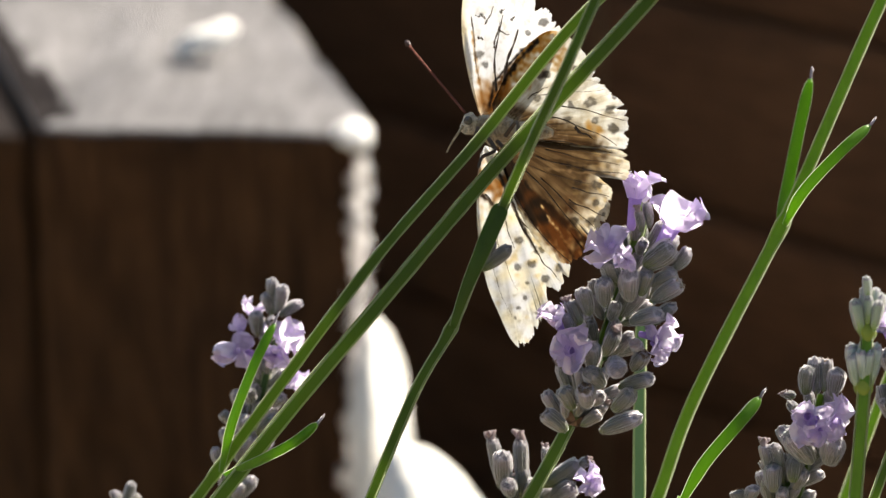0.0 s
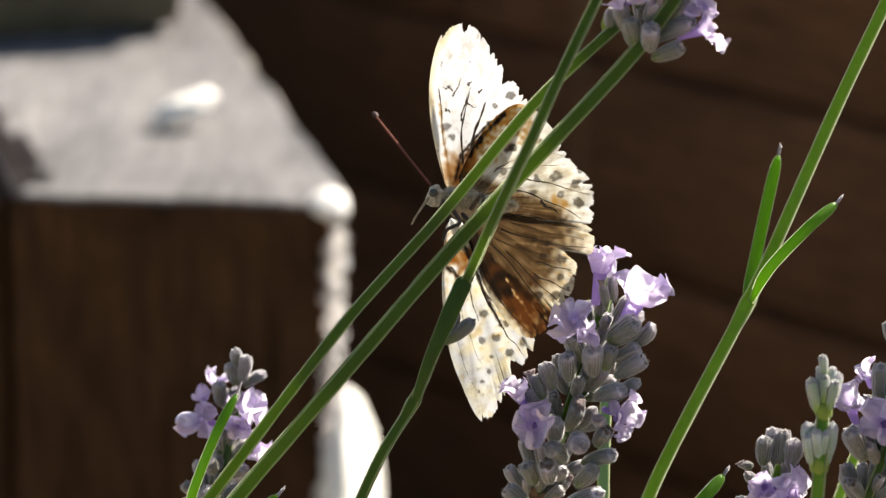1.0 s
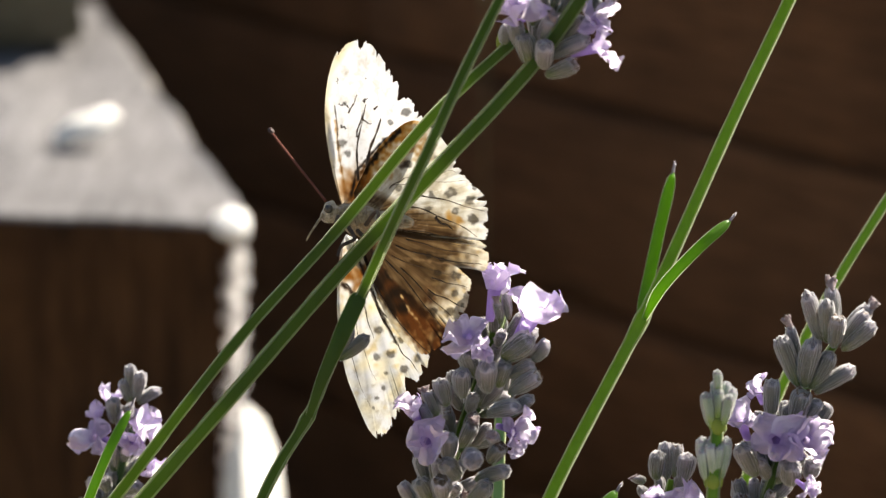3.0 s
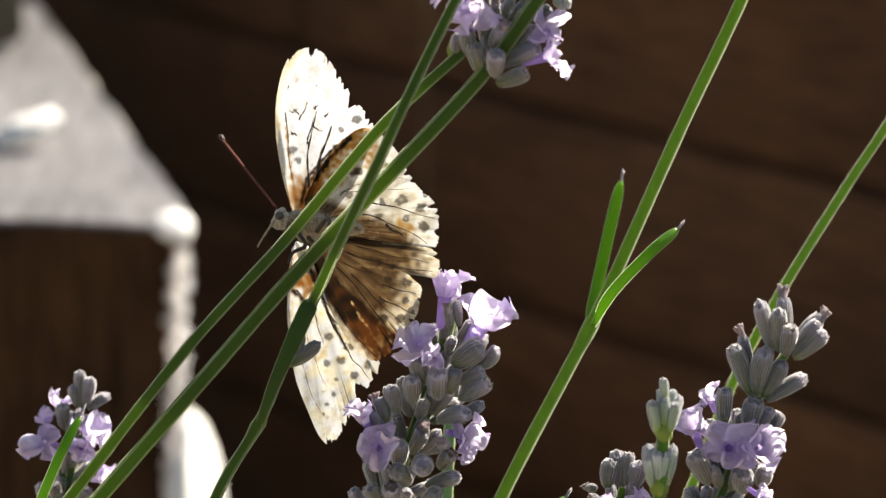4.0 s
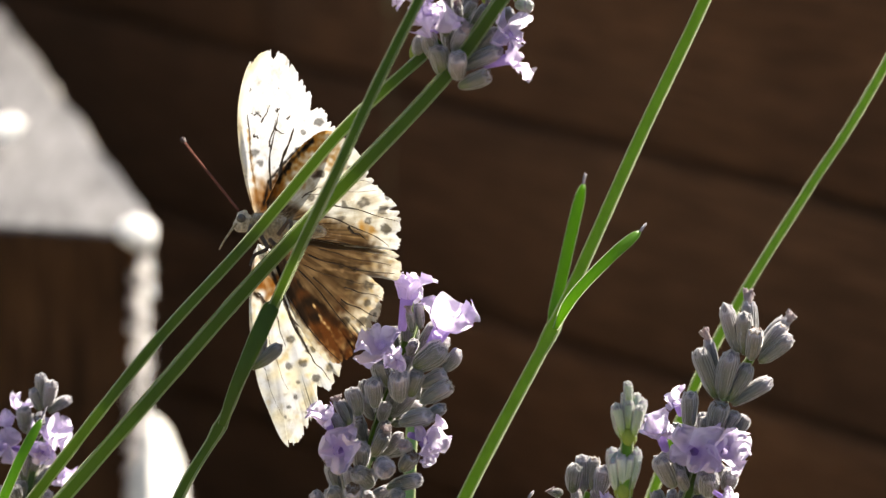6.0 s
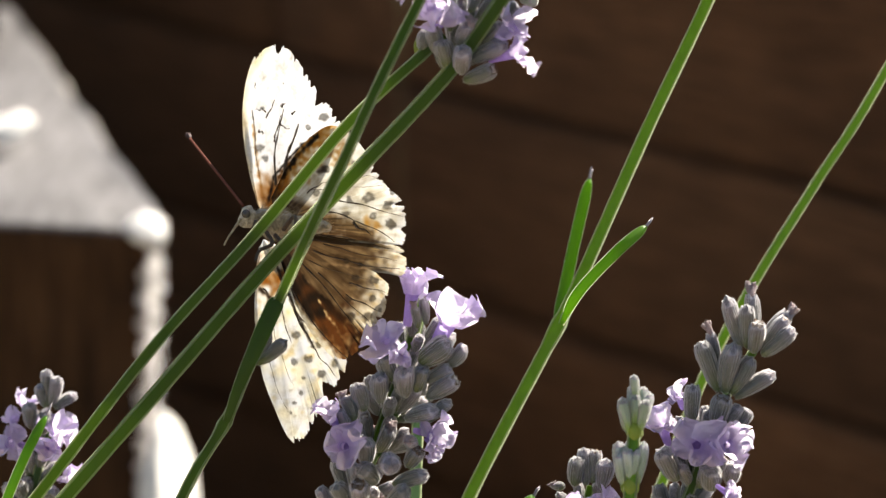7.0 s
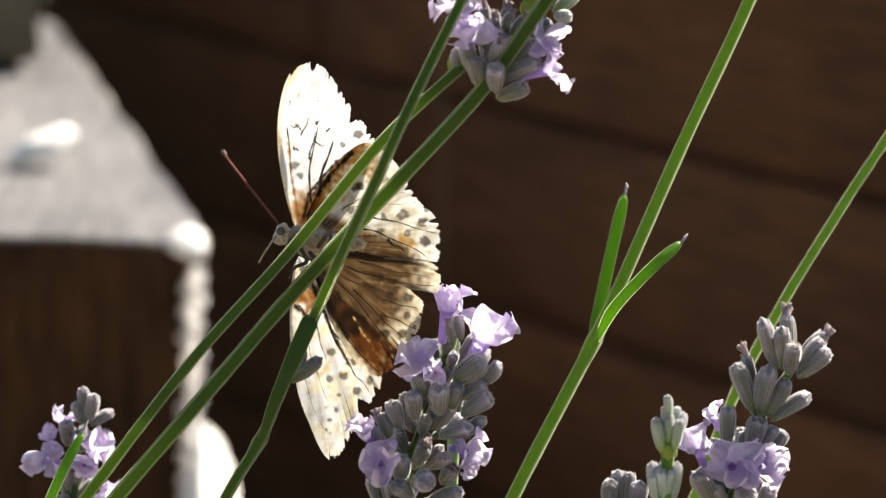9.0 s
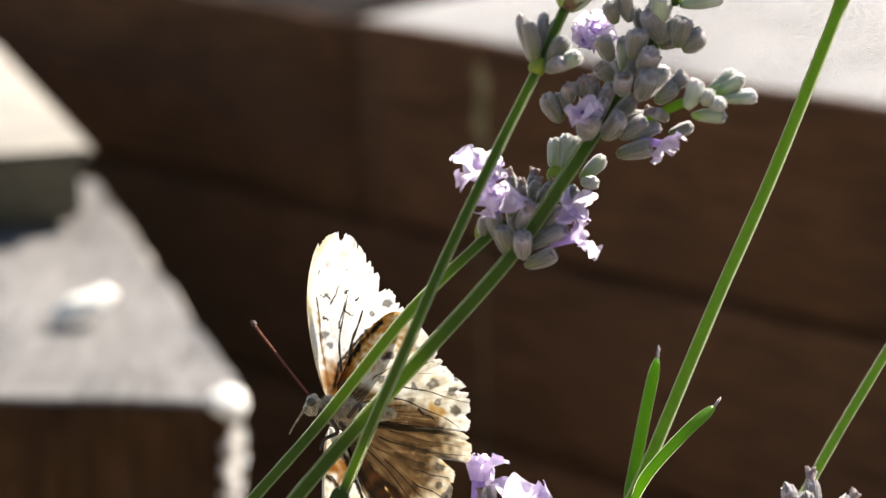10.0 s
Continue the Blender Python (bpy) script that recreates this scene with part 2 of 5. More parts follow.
def sweep(bm, line, radius, sides=12, cap=True):
    """A round rod along a line. radius: a function of 0 to 1."""
    rings = []
    for i, (p, t, a, b) in enumerate(frames_along(line)):
        r = radius(i / (len(line) - 1))
        rings.append([bm.verts.new(p + a * (r * math.cos(2 * math.pi * j / sides)) + b * (r * math.sin(2 * math.pi * j / sides))) for j in range(sides)])
    for u, v in zip(rings, rings[1:]):
        for j in range(sides):
            bm.faces.new((u[j], u[(j + 1) % sides], v[(j + 1) % sides], v[j]))
    if cap:
        bm.faces.new(rings[0][::-1])
        bm.faces.new(rings[-1])
    return rings


def square_rod(bm, line, radius, turn):
    """A four-angled stem with a paler raised ridge along each angle and hollow sides."""
    angles = []
    for q in range(4):
        for off, k in ((-9, 1.08), (0, 1.15), (9, 1.08), (28, 0.93), (45, 0.90), (62, 0.93)):
            angles.append((radians(45 + 90 * q + off + turn), k, off))
    rings = []
    n = len(angles)
    for i, (p, t, a, b) in enumerate(frames_along(line, AWAY)):
        r = radius(i / (len(line) - 1))
        rings.append([bm.verts.new(p + a * (r * k * math.cos(w)) + b * (r * k * math.sin(w))) for w, k, _ in angles])
    for u, v in zip(rings, rings[1:]):
        for j in range(n):
            f = bm.faces.new((u[j], u[(j + 1) % n], v[(j + 1) % n], v[j]))
            f.material_index = 1 if angles[j][2] in (-9, 0) else 0
    bm.faces.new(rings[0][::-1])
    bm.faces.new(rings[-1])
    # a fringe of down stands on each angle
    for q in range(4):
        w = radians(45 + 90 * q + turn)
        rows = []
        for ring, (p, t, a, b) in zip(rings, frames_along(line, AWAY)):
            out = a * math.cos(w) + b * math.sin(w)
            v = ring[q * 6 + 1]
            rows.append((v, bm.verts.new(v.co + out * (0.00019 + 0.0001 * noise.noise(p * 900)))))
        for u, v in zip(rows, rows[1:]):
            bm.faces.new((u[0], u[1], v[1], v[0])).material_index = 1


def downy(bm, count, length, width, rng, index, lean=Vector((0, 0, 0)), spread=0.6):
    """Short hairs over a surface."""
    bm.normal_update()
    faces = [f for f in bm.faces]
    areas = [f.calc_area() for f in faces]
    for f in rng.choices(faces, areas, k=count):
        c = [v.co for v in f.verts]
        u, v = rng.random(), rng.random()
        p = c[0].lerp(c[1], u).lerp(c[3].lerp(c[2], u), v) if len(c) == 4 else c[0].lerp(c[1].lerp(c[2], u), math.sqrt(v))
        n = f.normal
        side = n.orthogonal().normalized()
        side = (side * math.cos(rng.uniform(0, 6.28)) + n.cross(side) * math.sin(rng.uniform(0, 6.28)))
        side = (side - n * side.dot(n)).normalized()
        tip = p + (n + lean + side * rng.uniform(-spread, spread)).normalized() * length * rng.uniform(0.5, 1.2)
        cross = (tip - p).cross(side)
        cross = cross.normalized() if cross.length > 1e-9 else side
        h = bm.faces.new((bm.verts.new(p - cross * width), bm.verts.new(p + cross * width), bm.verts.new(tip)))
        h.material_index = index


def blob(bm, centre, axis, length, width, n=14, m=10, rough=0.0, seed=0.0):
    """A rounded body about an axis, its surface a little uneven."""
    axis = axis.normalized()
    a = axis.orthogonal().normalized()
    b = axis.cross(a)
    rings = []
    for i in range(1, m):
        f = math.pi * i / m
        ring = []
        for j in range(n):
            w = 2 * math.pi * j / n
            q = axis * (-math.cos(f) * length / 2) + (a * math.cos(w) + b * math.sin(w)) * (math.sin(f) * width / 2)
            k = 1 + rough * noise.noise(q / max(width, 1e-6) * 3 + Vector((seed, 0, 0)))
            ring.append(bm.verts.new(centre + q * k))
        rings.append(ring)
    lo, hi = bm.verts.new(centre - axis * length / 2), bm.verts.new(centre + axis * length / 2)
    for u, v in zip(rings, rings[1:]):
        for j in range(n):
            bm.faces.new((u[j], u[(j + 1) % n], v[(j + 1) % n], v[j]))
    for j in range(n):
        bm.faces.new((lo, rings[0][(j + 1) % n], rings[0][j]))
        bm.faces.new((hi, rings[-1][j], rings[-1][(j + 1) % n]))


# ---- ground, sleeper wall, timber block ----
def ground():
    bm = bmesh.new()
    bmesh.ops.create_grid(bm, x_segments=60, y_segments=60, size=1.5)
    for v in bm.verts:
        edge = max(abs(v.co.x), abs(v.co.y)) > 1.45
        v.co.z = 0 if edge else 0.008 * noise.noise(v.co * 6) - 0.006
    rim = [e for e in bm.edges if e.is_boundary]
    far = bmesh.ops.extrude_edge_only(bm, edges=rim)
    for v in far["geom"]:
        if isinstance(v, bmesh.types.BMVert):
            v.co.x, v.co.y = v.co.x * 150, v.co.y * 150
    return tagged(finish("ground", bm, SOIL), "unseen garden soil around a lavender plant, paled to bounce sunlight", "ground", kind="structure")


def timber(length, height, depth, seed, steps=70):
    """A sleeper along x, its front at y = 0, with worn, uneven long edges. Its top is bleached."""
    bm = bmesh.new()
    c = 0.004
    outline = [(0, c), (0, height * 0.33), (0, height * 0.66), (0, height - c), (c * 0.3, height - c * 0.3), (c, height), (depth * 0.3, height), (depth * 0.7, height), (depth - c, height),
               (depth, height - c), (depth, c), (depth - c, 0), (c, 0), (c * 0.3, c * 0.3)]
    rings = []
    for i in range(steps + 1):
        x = length * (i / steps - 0.5)
        ring = []
        for k, (y, z) in enumerate(outline):
            wob = 0.0018 * noise.noise(Vector((x * 14, y * 30 + seed, z * 30))) + 0.0016 * noise.noise(Vector((x * 60, k * 3.1, seed)))
            ring.append(bm.verts.new((x, y + wob, max(0.0005, min(height, z + wob * (1 if z > height / 2 else -1) * 0.8)) )))
        rings.append(ring)
    n = len(outline)
    for u, v in zip(rings, rings[1:]):
        for j in range(n):
            f = bm.faces.new((u[j], v[j], v[(j + 1) % n], u[(j + 1) % n]))
            f.material_index = 1 if 5 <= j <= 8 else 0
    bm.faces.new(rings[0])
    bm.faces.new(rings[-1][::-1])
    bmesh.ops.recalc_face_normals(bm, faces=bm.faces)
    return bm


def sleeper_wall():
    wall = tagged(new("wall_sleepers"), "low garden wall of stacked dark timber sleepers, tops bleached by sun", "wall", kind="structure")
    wall.matrix_world = pose(0.0, 0.547, 0, 0, 0, -42)
    # of the two top sleepers, the second has a darker top
    for length, middle, cover in ((2.085, 0.9575, SLEEPER_TOP), (2.0, -1.088, DARK_TOP)):
        ob = part("sleeper", timber(length, 0.0815, 0.2, middle), [SLEEPER, cover], wall, "sleeper with a bleached top" if cover is SLEEPER_TOP else "")
        ob.location = (middle, 0, 0.396 - 0.0815)
    for k in range(1, 5):
        ob = part("sleeper", timber(4.0, 0.0815, 0.2, k * 7.7), [SLEEPER, SLEEPER], wall)
        ob.location = (0.15 * (k % 2) - 0.3, 0.0015 * math.sin(k * 2.3) if k < 4 else 0, 0.396 - 0.0815 - 0.0838 * k)
    return wall


def prism(plan, low, high, o, seed, top_in=0.0022, fine=0.004, cuts=(0.010, 0.006, 1.0), slant=0.07):
    """A rough-sawn upright block over a four-cornered plan, with worn corners: the sides (1: the bleached rim and first corner) and the top."""
    ring_xy = []
    for i, p in enumerate(plan):
        before, after = plan[i - 1], plan[(i + 1) % 4]
        cut = cuts[0] if i == 0 else cuts[1]
        a, b = p + (before - p).normalized() * cut, p + (after - p).normalized() * cut * (cuts[2] if i == 0 else 1)
        ring_xy += [a * (1 - f) ** 2 + p * (2 * f * (1 - f)) + b * f * f for f in [j / 6 for j in range(7)]]
    loop = []
    for i in range(len(ring_xy)):
        a, b = ring_xy[i], ring_xy[(i + 1) % len(ring_xy)]
        n = max(2, int((b - a).length / fine)) if (b - a).length > 0.02 else 1
        loop += [a.lerp(b, j / n) for j in range(n)]
    mid = sum(loop, Vector((0, 0))) / len(loop)
    levels = [low] + [high - 0.004 - 0.006 * j for j in range(40, -1, -1) if high - 0.004 - 0.006 * j > low + 0.003] + [high - 0.0012, high]
    bm, rows, n = bmesh.new(), [], len(loop)
    for li, z in enumerate(levels):
        row = []
        for p in loop:
            g = 0.0016 * noise.noise(Vector((p.x * 120, p.y * 120 + seed, z * 8))) + 0.0025 * noise.noise(Vector((p.x * 30, p.y * 30 + seed, z * 55)))
            g -= top_in if li == len(levels) - 1 else 0.001 if li == len(levels) - 2 else 0
            q = p + (p - mid).normalized() * g
            row.append(bm.verts.new(Vector((q.x + slant * (z - high), q.y, z)) - o))
        rows.append(row)
    for li, (u, v) in enumerate(zip(rows, rows[1:])):
        for j in range(n):
            f = bm.faces.new((u[j], u[(j + 1) % n], v[(j + 1) % n], v[j]))
            f.material_index = 1 if li >= len(levels) - 2 else 0
    lid = bmesh.new()
    inner = [lid.verts.new(v.co) for v in rows[-1]]
    for ring in range(1, 10):
        nxt = []
        for p in loop:
            q = p.lerp(mid, ring / 10)
            nxt.append(lid.verts.new(Vector((q.x, q.y, high + 0.0018 * noise.noise(Vector((q.x * 45, q.y * 14, seed))) - 0.0008)) - o))
        for j in range(n):
            lid.faces.new((inner[j], inner[(j + 1) % n], nxt[(j + 1) % n], nxt[j]))
        inner = nxt
    lid.faces.new(inner)
    return bm, lid


def corner_block():
    """A timber post whose end is cut at an angle, a lower one beside it and an offcut lying on it."""
    top = 0.336
    plan = [Vector((-0.0782, 0.3245)), Vector((-0.1690, 0.594)), Vector((-0.300, 0.612)), Vector((-0.187, 0.337))]
    o = Vector((-0.16, 0.46, 0))
    block = thing("timber_post", o, "weathered timber post, grey sunlit top and dark brown sides", "timber post", "timber posts")
    sides, lid = prism(plan, 0.0, top, o, 0.0, cuts=(0.007, 0.006, 4.0))
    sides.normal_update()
    # unseen right side made pale to throw sunlight onto the wall behind
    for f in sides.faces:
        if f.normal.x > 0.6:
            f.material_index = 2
    part("body", sides, [POST, POST_TOP, PALE_TIMBER], block, "dark brown sawn sides, the hidden side pale to bounce sunlight")
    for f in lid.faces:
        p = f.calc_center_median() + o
        # a shadow over the far side corner is coloured in as dark faces
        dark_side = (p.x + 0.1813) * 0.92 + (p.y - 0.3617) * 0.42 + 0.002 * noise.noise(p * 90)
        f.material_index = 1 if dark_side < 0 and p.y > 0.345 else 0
    part("top", lid, [POST_TOP, DARK_TOP], block, "silver-grey weathered top, a shadow coloured in along one side")
    # the near corner is frayed into a pale scalloped edge, coarser lower down
    rng = random.Random(4)
    z, k = top - 0.0025, 0
    while z > 0.12:
        coarse = min(1, max(0, (top - 0.085 - z) / 0.02))
        size = rng.uniform(0.0030, 0.0046) * (1 - coarse) + rng.uniform(0.0062, 0.0088) * coarse
        bm = bmesh.new()
        aside = 0.0008 + (0.0013 if k % 2 else -0.0013) * (1 - 0.4 * coarse)
        place = Vector((-0.0850 + 0.07 * (z - top) + aside + rng.uniform(-0.0008, 0.0008), 0.3240 + rng.uniform(-0.001, 0.001), z)) - o
        if k == 0:
            # a pad of bleached fibre lies over the very corner
            blob(bm, Vector((-0.0861, 0.3252, top + 0.0002)) - o, Vector((0.1, -0.28, 1)), 0.0080, 0.0126, 16, 10, 0.25, 0.0)
        else:
            # a thin curled flake, open towards the wood
            blob(bm, place, Vector((rng.uniform(-0.3, 0.3), rng.uniform(-0.3, 0.3), 1)), size * rng.uniform(1.0, 1.4), size, 12, 10, 0.6, k * 1.7)
            bm.normal_update()
            bmesh.ops.delete(bm, geom=[f for f in bm.faces if f.normal.y > 0.05], context="FACES")
        downy(bm, 30 if k == 0 else 110, 0.0020, 0.0002, rng, 1, Vector((0.7, -0.1, 0.4)))
        part("splinter", bm, [FRAY if k else CHIP, FUZZ], block, "pale splintered edge")
        z, k = z - ((0.0075 if k == 0 else 0.0040) * (1 - coarse) + 0.0112 * coarse), k + 1

    o = Vector((-0.27, 0.47, 0))
    low = thing("timber_post", o, "dark timber post close to its neighbour, shade coloured into its top", "timber post", "timber posts")
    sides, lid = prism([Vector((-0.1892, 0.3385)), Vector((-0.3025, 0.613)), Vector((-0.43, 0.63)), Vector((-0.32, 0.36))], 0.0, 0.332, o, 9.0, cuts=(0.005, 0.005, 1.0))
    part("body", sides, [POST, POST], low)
    # the shade on this top is put into its dark colour
    part("top", lid, DARK_TOP, low)

    cap = thing("capping_timber", (-0.165, 0.524, top), "short offcut of olive-grey timber lying on a post", "timber")
    bm = bmesh.new()
    low = [(0.002, 0.0), (-0.076, 0.196), (-0.16, 0.204), (-0.078, -0.012)]
    high = [(0.012, -0.006), (-0.068, 0.198), (-0.165, 0.208), (-0.083, -0.018)]
    vs = [bm.verts.new((x, y, 0.001)) for x, y in low] + [bm.verts.new((x * 0.99, y * 0.99, 0.022)) for x, y in low] + [bm.verts.new((x, y, 0.031)) for x, y in high]
    bm.faces.new(vs[3::-1])
    for k in (0, 4):
        for j in range(4):
            bm.faces.new((vs[k + j], vs[k + (j + 1) % 4], vs[k + 4 + (j + 1) % 4], vs[k + 4 + j]))
    bm.faces.new(vs[8:])
    bmesh.ops.recalc_face_normals(bm, faces=bm.faces)
    bmesh.ops.bevel(bm, geom=list(bm.edges), offset=0.003, segments=3, affect="EDGES")
    # the upper face gets a paler timber than the sides
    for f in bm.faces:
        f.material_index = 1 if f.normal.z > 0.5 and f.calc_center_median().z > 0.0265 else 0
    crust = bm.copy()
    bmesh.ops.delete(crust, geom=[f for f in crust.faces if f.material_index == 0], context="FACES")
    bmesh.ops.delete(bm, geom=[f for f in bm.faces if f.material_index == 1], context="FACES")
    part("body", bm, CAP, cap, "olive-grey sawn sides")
    part("top", crust, [PALE_TIMBER, PALE_TIMBER], cap, "pale upper face")

    chip = thing("wood_chip", (-0.1430, 0.4060, top), "pale splinter of wood lying on the grey post", "wood chip")
    bm = bmesh.new()
    blob(bm, Vector((0, 0, 0.004)), Vector((0.90, 0.44, 0.0)), 0.0215, 0.0105, 14, 10, 0.5, 2.0)
    for v in bm.verts:
        v.co.z = 0.0062 + (v.co.z - 0.004) * 0.7 + v.co.y * 0.15 + v.co.x * 0.15
    part("splinter", bm, CHIP, chip)


def stone(place, size, label, seed, dome=0.3, tilt=(0.0, 0.0)):
    bm = bmesh.new()
    bmesh.ops.create_icosphere(bm, subdivisions=4, radius=1)
    for v in bm.verts:
        k = 1 + 0.10 * noise.noise(v.co * 1.6 + Vector((seed, 0, 0))) + 0.03 * noise.noise(v.co * 5 + Vector((seed, 2, 0)))
        flat = math.copysign(abs(v.co.z) ** (dome if v.co.z > 0 else 0.25), v.co.z)
        v.co = Vector((v.co.x * size[0] * k, v.co.y * size[1] * k, flat * size[2] * (0.6 + 0.4 * k)))
        v.co.z = max(v.co.z, -size[2] * 0.8)
        v.co.z += tilt[0] * v.co.x + tilt[1] * v.co.y if v.co.z > 0 else 0
    ob = finish("garden_stone", bm, STONE)
    ob.location = (place[0], place[1], size[2] * 0.8 - 0.01)
    return tagged(ob, label, "stone", "pale garden stones")


ground()
sleeper_wall()
corner_block()
stone((-0.0798, 0.288), (0.0095, 0.032, 0.1632), "narrow pale limestone with a sloping top against a timber post", 1.0, 0.22, (0.0, 0.24))
stone((-0.0520, 0.228), (0.0285, 0.033, 0.1535), "broad pale limestone with a sloping top near a timber post", 5.0, 0.30, (-1.10, 0.0))


# ---- lavender ----
def calyx_mesh(name, mats, ribs, tip, bend, seed, knob=0.0):
    """A ribbed calyx 6 mm long that grows along z, with a toothed mouth and the tip of a bud in it."""
    bm = bmesh.new()
    L, R, n = 0.006, 0.00135, 40
    shape = [(0.0, 0.30), (0.07, 0.50), (0.18, 0.70), (0.36, 0.87), (0.56, 0.96), (0.76, 1.0), (0.90, 0.95), (0.98, 0.76)]
    prof = [(a[0] + (b[0] - a[0]) * f, a[1] + (b[1] - a[1]) * f) for a, b in zip(shape, shape[1:]) for f in (0, 0.5)] + [shape[-1]]
    rings = []
    for s, r in prof:
        ring = []
        for j in range(n):
            w = 2 * math.pi * j / n
            k = R * r * (1 + 1.7 * ribs * math.cos(w * 8) * min(1, s * 4) * (1.2 - s)) * (1 + 0.10 * noise.noise(Vector((math.cos(w), math.sin(w) + seed, s * 3))))
            z = L * s + (0.0003 * math.cos(w * 5) if s > 0.95 else 0)
            ring.append(bm.verts.new((k * math.cos(w) + bend * s * s * L, k * math.sin(w), z)))
        rings.append(ring)
    for i, (u, v) in enumerate(zip(rings, rings[1:])):
        for j in range(n):
            f = bm.faces.new((u[j], u[(j + 1) % n], v[(j + 1) % n], v[j]))
            f.material_index = 3 if i >= len(rings) - 3 else 0
    bm.faces.new(rings[0][::-1])
    hi = [bm.verts.new((v.co.x * 0.55 + bend * L * 0.45, v.co.y * 0.55, L * (1.0 + tip * 0.5))) for v in rings[-1]]
    top = bm.verts.new((bend * L, 0, L * (1.03 + tip)))
    for j in range(n):
        f = bm.faces.new((rings[-1][j], rings[-1][(j + 1) % n], hi[(j + 1) % n], hi[j]))
        f.material_index = 1
        bm.faces.new((hi[j], hi[(j + 1) % n], top)).material_index = 1
    if knob:
        # a withered flower still sticks in the mouth
        line = [Vector((bend * L * (1 + 0.4 * s), 0.0004 * math.sin(s * 4), L * (0.9 + knob * s))) for s in (0, 0.25, 0.5, 0.75, 1.0)]
        first = len(bm.faces)
        sweep(bm, line, lambda s: R * (0.55 + 0.14 * math.sin(s * 9 + seed)), 10)
        for q in range(4):
            w = 2 * math.pi * q / 4 + seed
            blob(bm, line[-1] + Vector((math.cos(w), math.sin(w), 0.35 * math.sin(w * 3))) * R * 0.42, Vector((math.cos(w), math.sin(w), 0.9)), R * 1.15, R * 0.62, 8, 6, 0.9, seed + q)
        for i, f in enumerate(bm.faces):
            if i >= first:
                f.material_index = 1
    # a narrow fringe of down stands along the ribs and over the tip
    for q in range(20):
        j = q * 2
        out = Vector((math.cos(2 * math.pi * j / n), math.sin(2 * math.pi * j / n), 0))
        row = []
        for i, v in enumerate([r[j] for r in rings[3:]] + [hi[j], top]):
            past = max(0, i - len(rings) + 6) / 5
            tall = 0.00011 * min(1, 0.3 + i * 0.2) * (1 + 0.45 * noise.noise(Vector((i * 0.9, q * 3.3, seed))))
            row.append((v, bm.verts.new(v.co + (out * (1 - 0.75 * past) + Vector((0, 0, 0.15 + 0.8 * past))).normalized() * tall)))
        for u, v in zip(row, row[1:]):
            bm.faces.new((u[0], u[1], v[1], v[0])).material_index = 2
    downy(bm, 2600, 0.00034, 0.000009, random.Random(seed), 2, Vector((0, 0, 0.3)))
    me = bpy.data.meshes.new(name)
    bm.normal_update()
    bm.to_mesh(me)
    bm.free()
    for m in (*mats, DOWN, RIB):
        me.materials.append(m)
    me.polygons.foreach_set("use_smooth", [True] * len(me.polygons))
    return me


GREY_BUDS = [calyx_mesh("grey_bud", (CALYX, CALYX), 0.035, 0.06, 0.10, 1.0), calyx_mesh("ribbed_bud", (CALYX, CALYX), 0.05, 0.02, -0.06, 2.0),
             calyx_mesh("lilac_tipped_bud", (CALYX, CALYX), 0.03, 0.10, 0.16, 3.0), calyx_mesh("spent_bud", (CALYX, DRY), 0.05, -0.03, 0.02, 4.0)]
FADED_BUDS = [calyx_mesh("faded_bud", (CALYX, SPENT), 0.04, -0.02, 0.10, 7.0, 0.30), calyx_mesh("faded_curved_bud", (CALYX, SPENT), 0.05, -0.02, -0.18, 8.0, 0.22)]
GREEN_BUDS = [calyx_mesh("green_bud", (CALYX_GREEN, CALYX_GREEN), 0.035, 0.06, 0.08, 5.0), calyx_mesh("green_ribbed_bud", (CALYX_GREEN, CALYX_GREEN), 0.045, 0.03, -0.08, 6.0)]


def petal_mesh(name, length, width, curl, seed):
    """One lobe of a flower, crumpled and folded: it leaves the throat along y, with z the way the flower opens."""
    bm = bmesh.new()
    nu, nv = 18, 15
    grid = []
    for i in range(nu + 1):
        s = i / nu
        w = width * (0.50 + 0.50 * math.sin(math.pi * min(1, 0.10 + s * 0.66))) * math.sqrt(max(0.0, 1 - max(0, (s - 0.45) / 0.55) ** 1.7) + 0.012)
        row = []
        for j in range(nv + 1):
            u = 2 * j / nv - 1
            crumple = 0.0012 * s * noise.noise(Vector((u * 1.5, s * 2.0, seed))) + 0.00055 * s * noise.noise(Vector((u * 4.2, s * 4.5, seed * 3)))
            aside = 0.0007 * s * noise.noise(Vector((s * 2.0, seed * 5, 1.0)))
            bend = curl * s
            y = length * (math.sin(bend) / curl if abs(curl) > 1e-3 else s)
            z = length * (1 - math.cos(bend)) / curl if abs(curl) > 1e-3 else 0
            ragged = length * (0.10 * noise.noise(Vector((u * 2.6, seed, 7))) - 0.10 * (1 - abs(u))) * max(0, s - 0.75) * 4
            row.append(bm.verts.new((u * w / 2 + aside, y + ragged, -z + crumple + 0.26 * width * u * u * (0.4 + s))))
        grid.append(row)
    for a, b in zip(grid, grid[1:]):
        for j in range(nv):
            bm.faces.new((a[j], a[j + 1], b[j + 1], b[j]))
    me = bpy.data.meshes.new(name)
    bm.normal_update()
    bm.to_mesh(me)
    bm.free()
    me.materials.append(PETAL)
    me.polygons.foreach_set("use_smooth", [True] * len(me.polygons))
    return me


UPPER = [petal_mesh("upper_petal", 0.0032, 0.0034, 0.5, 1.0), petal_mesh("upper_petal_curled", 0.0034, 0.0031, 0.95, 2.3), petal_mesh("upper_petal_folded", 0.0030, 0.0035, -0.5, 6.1)]
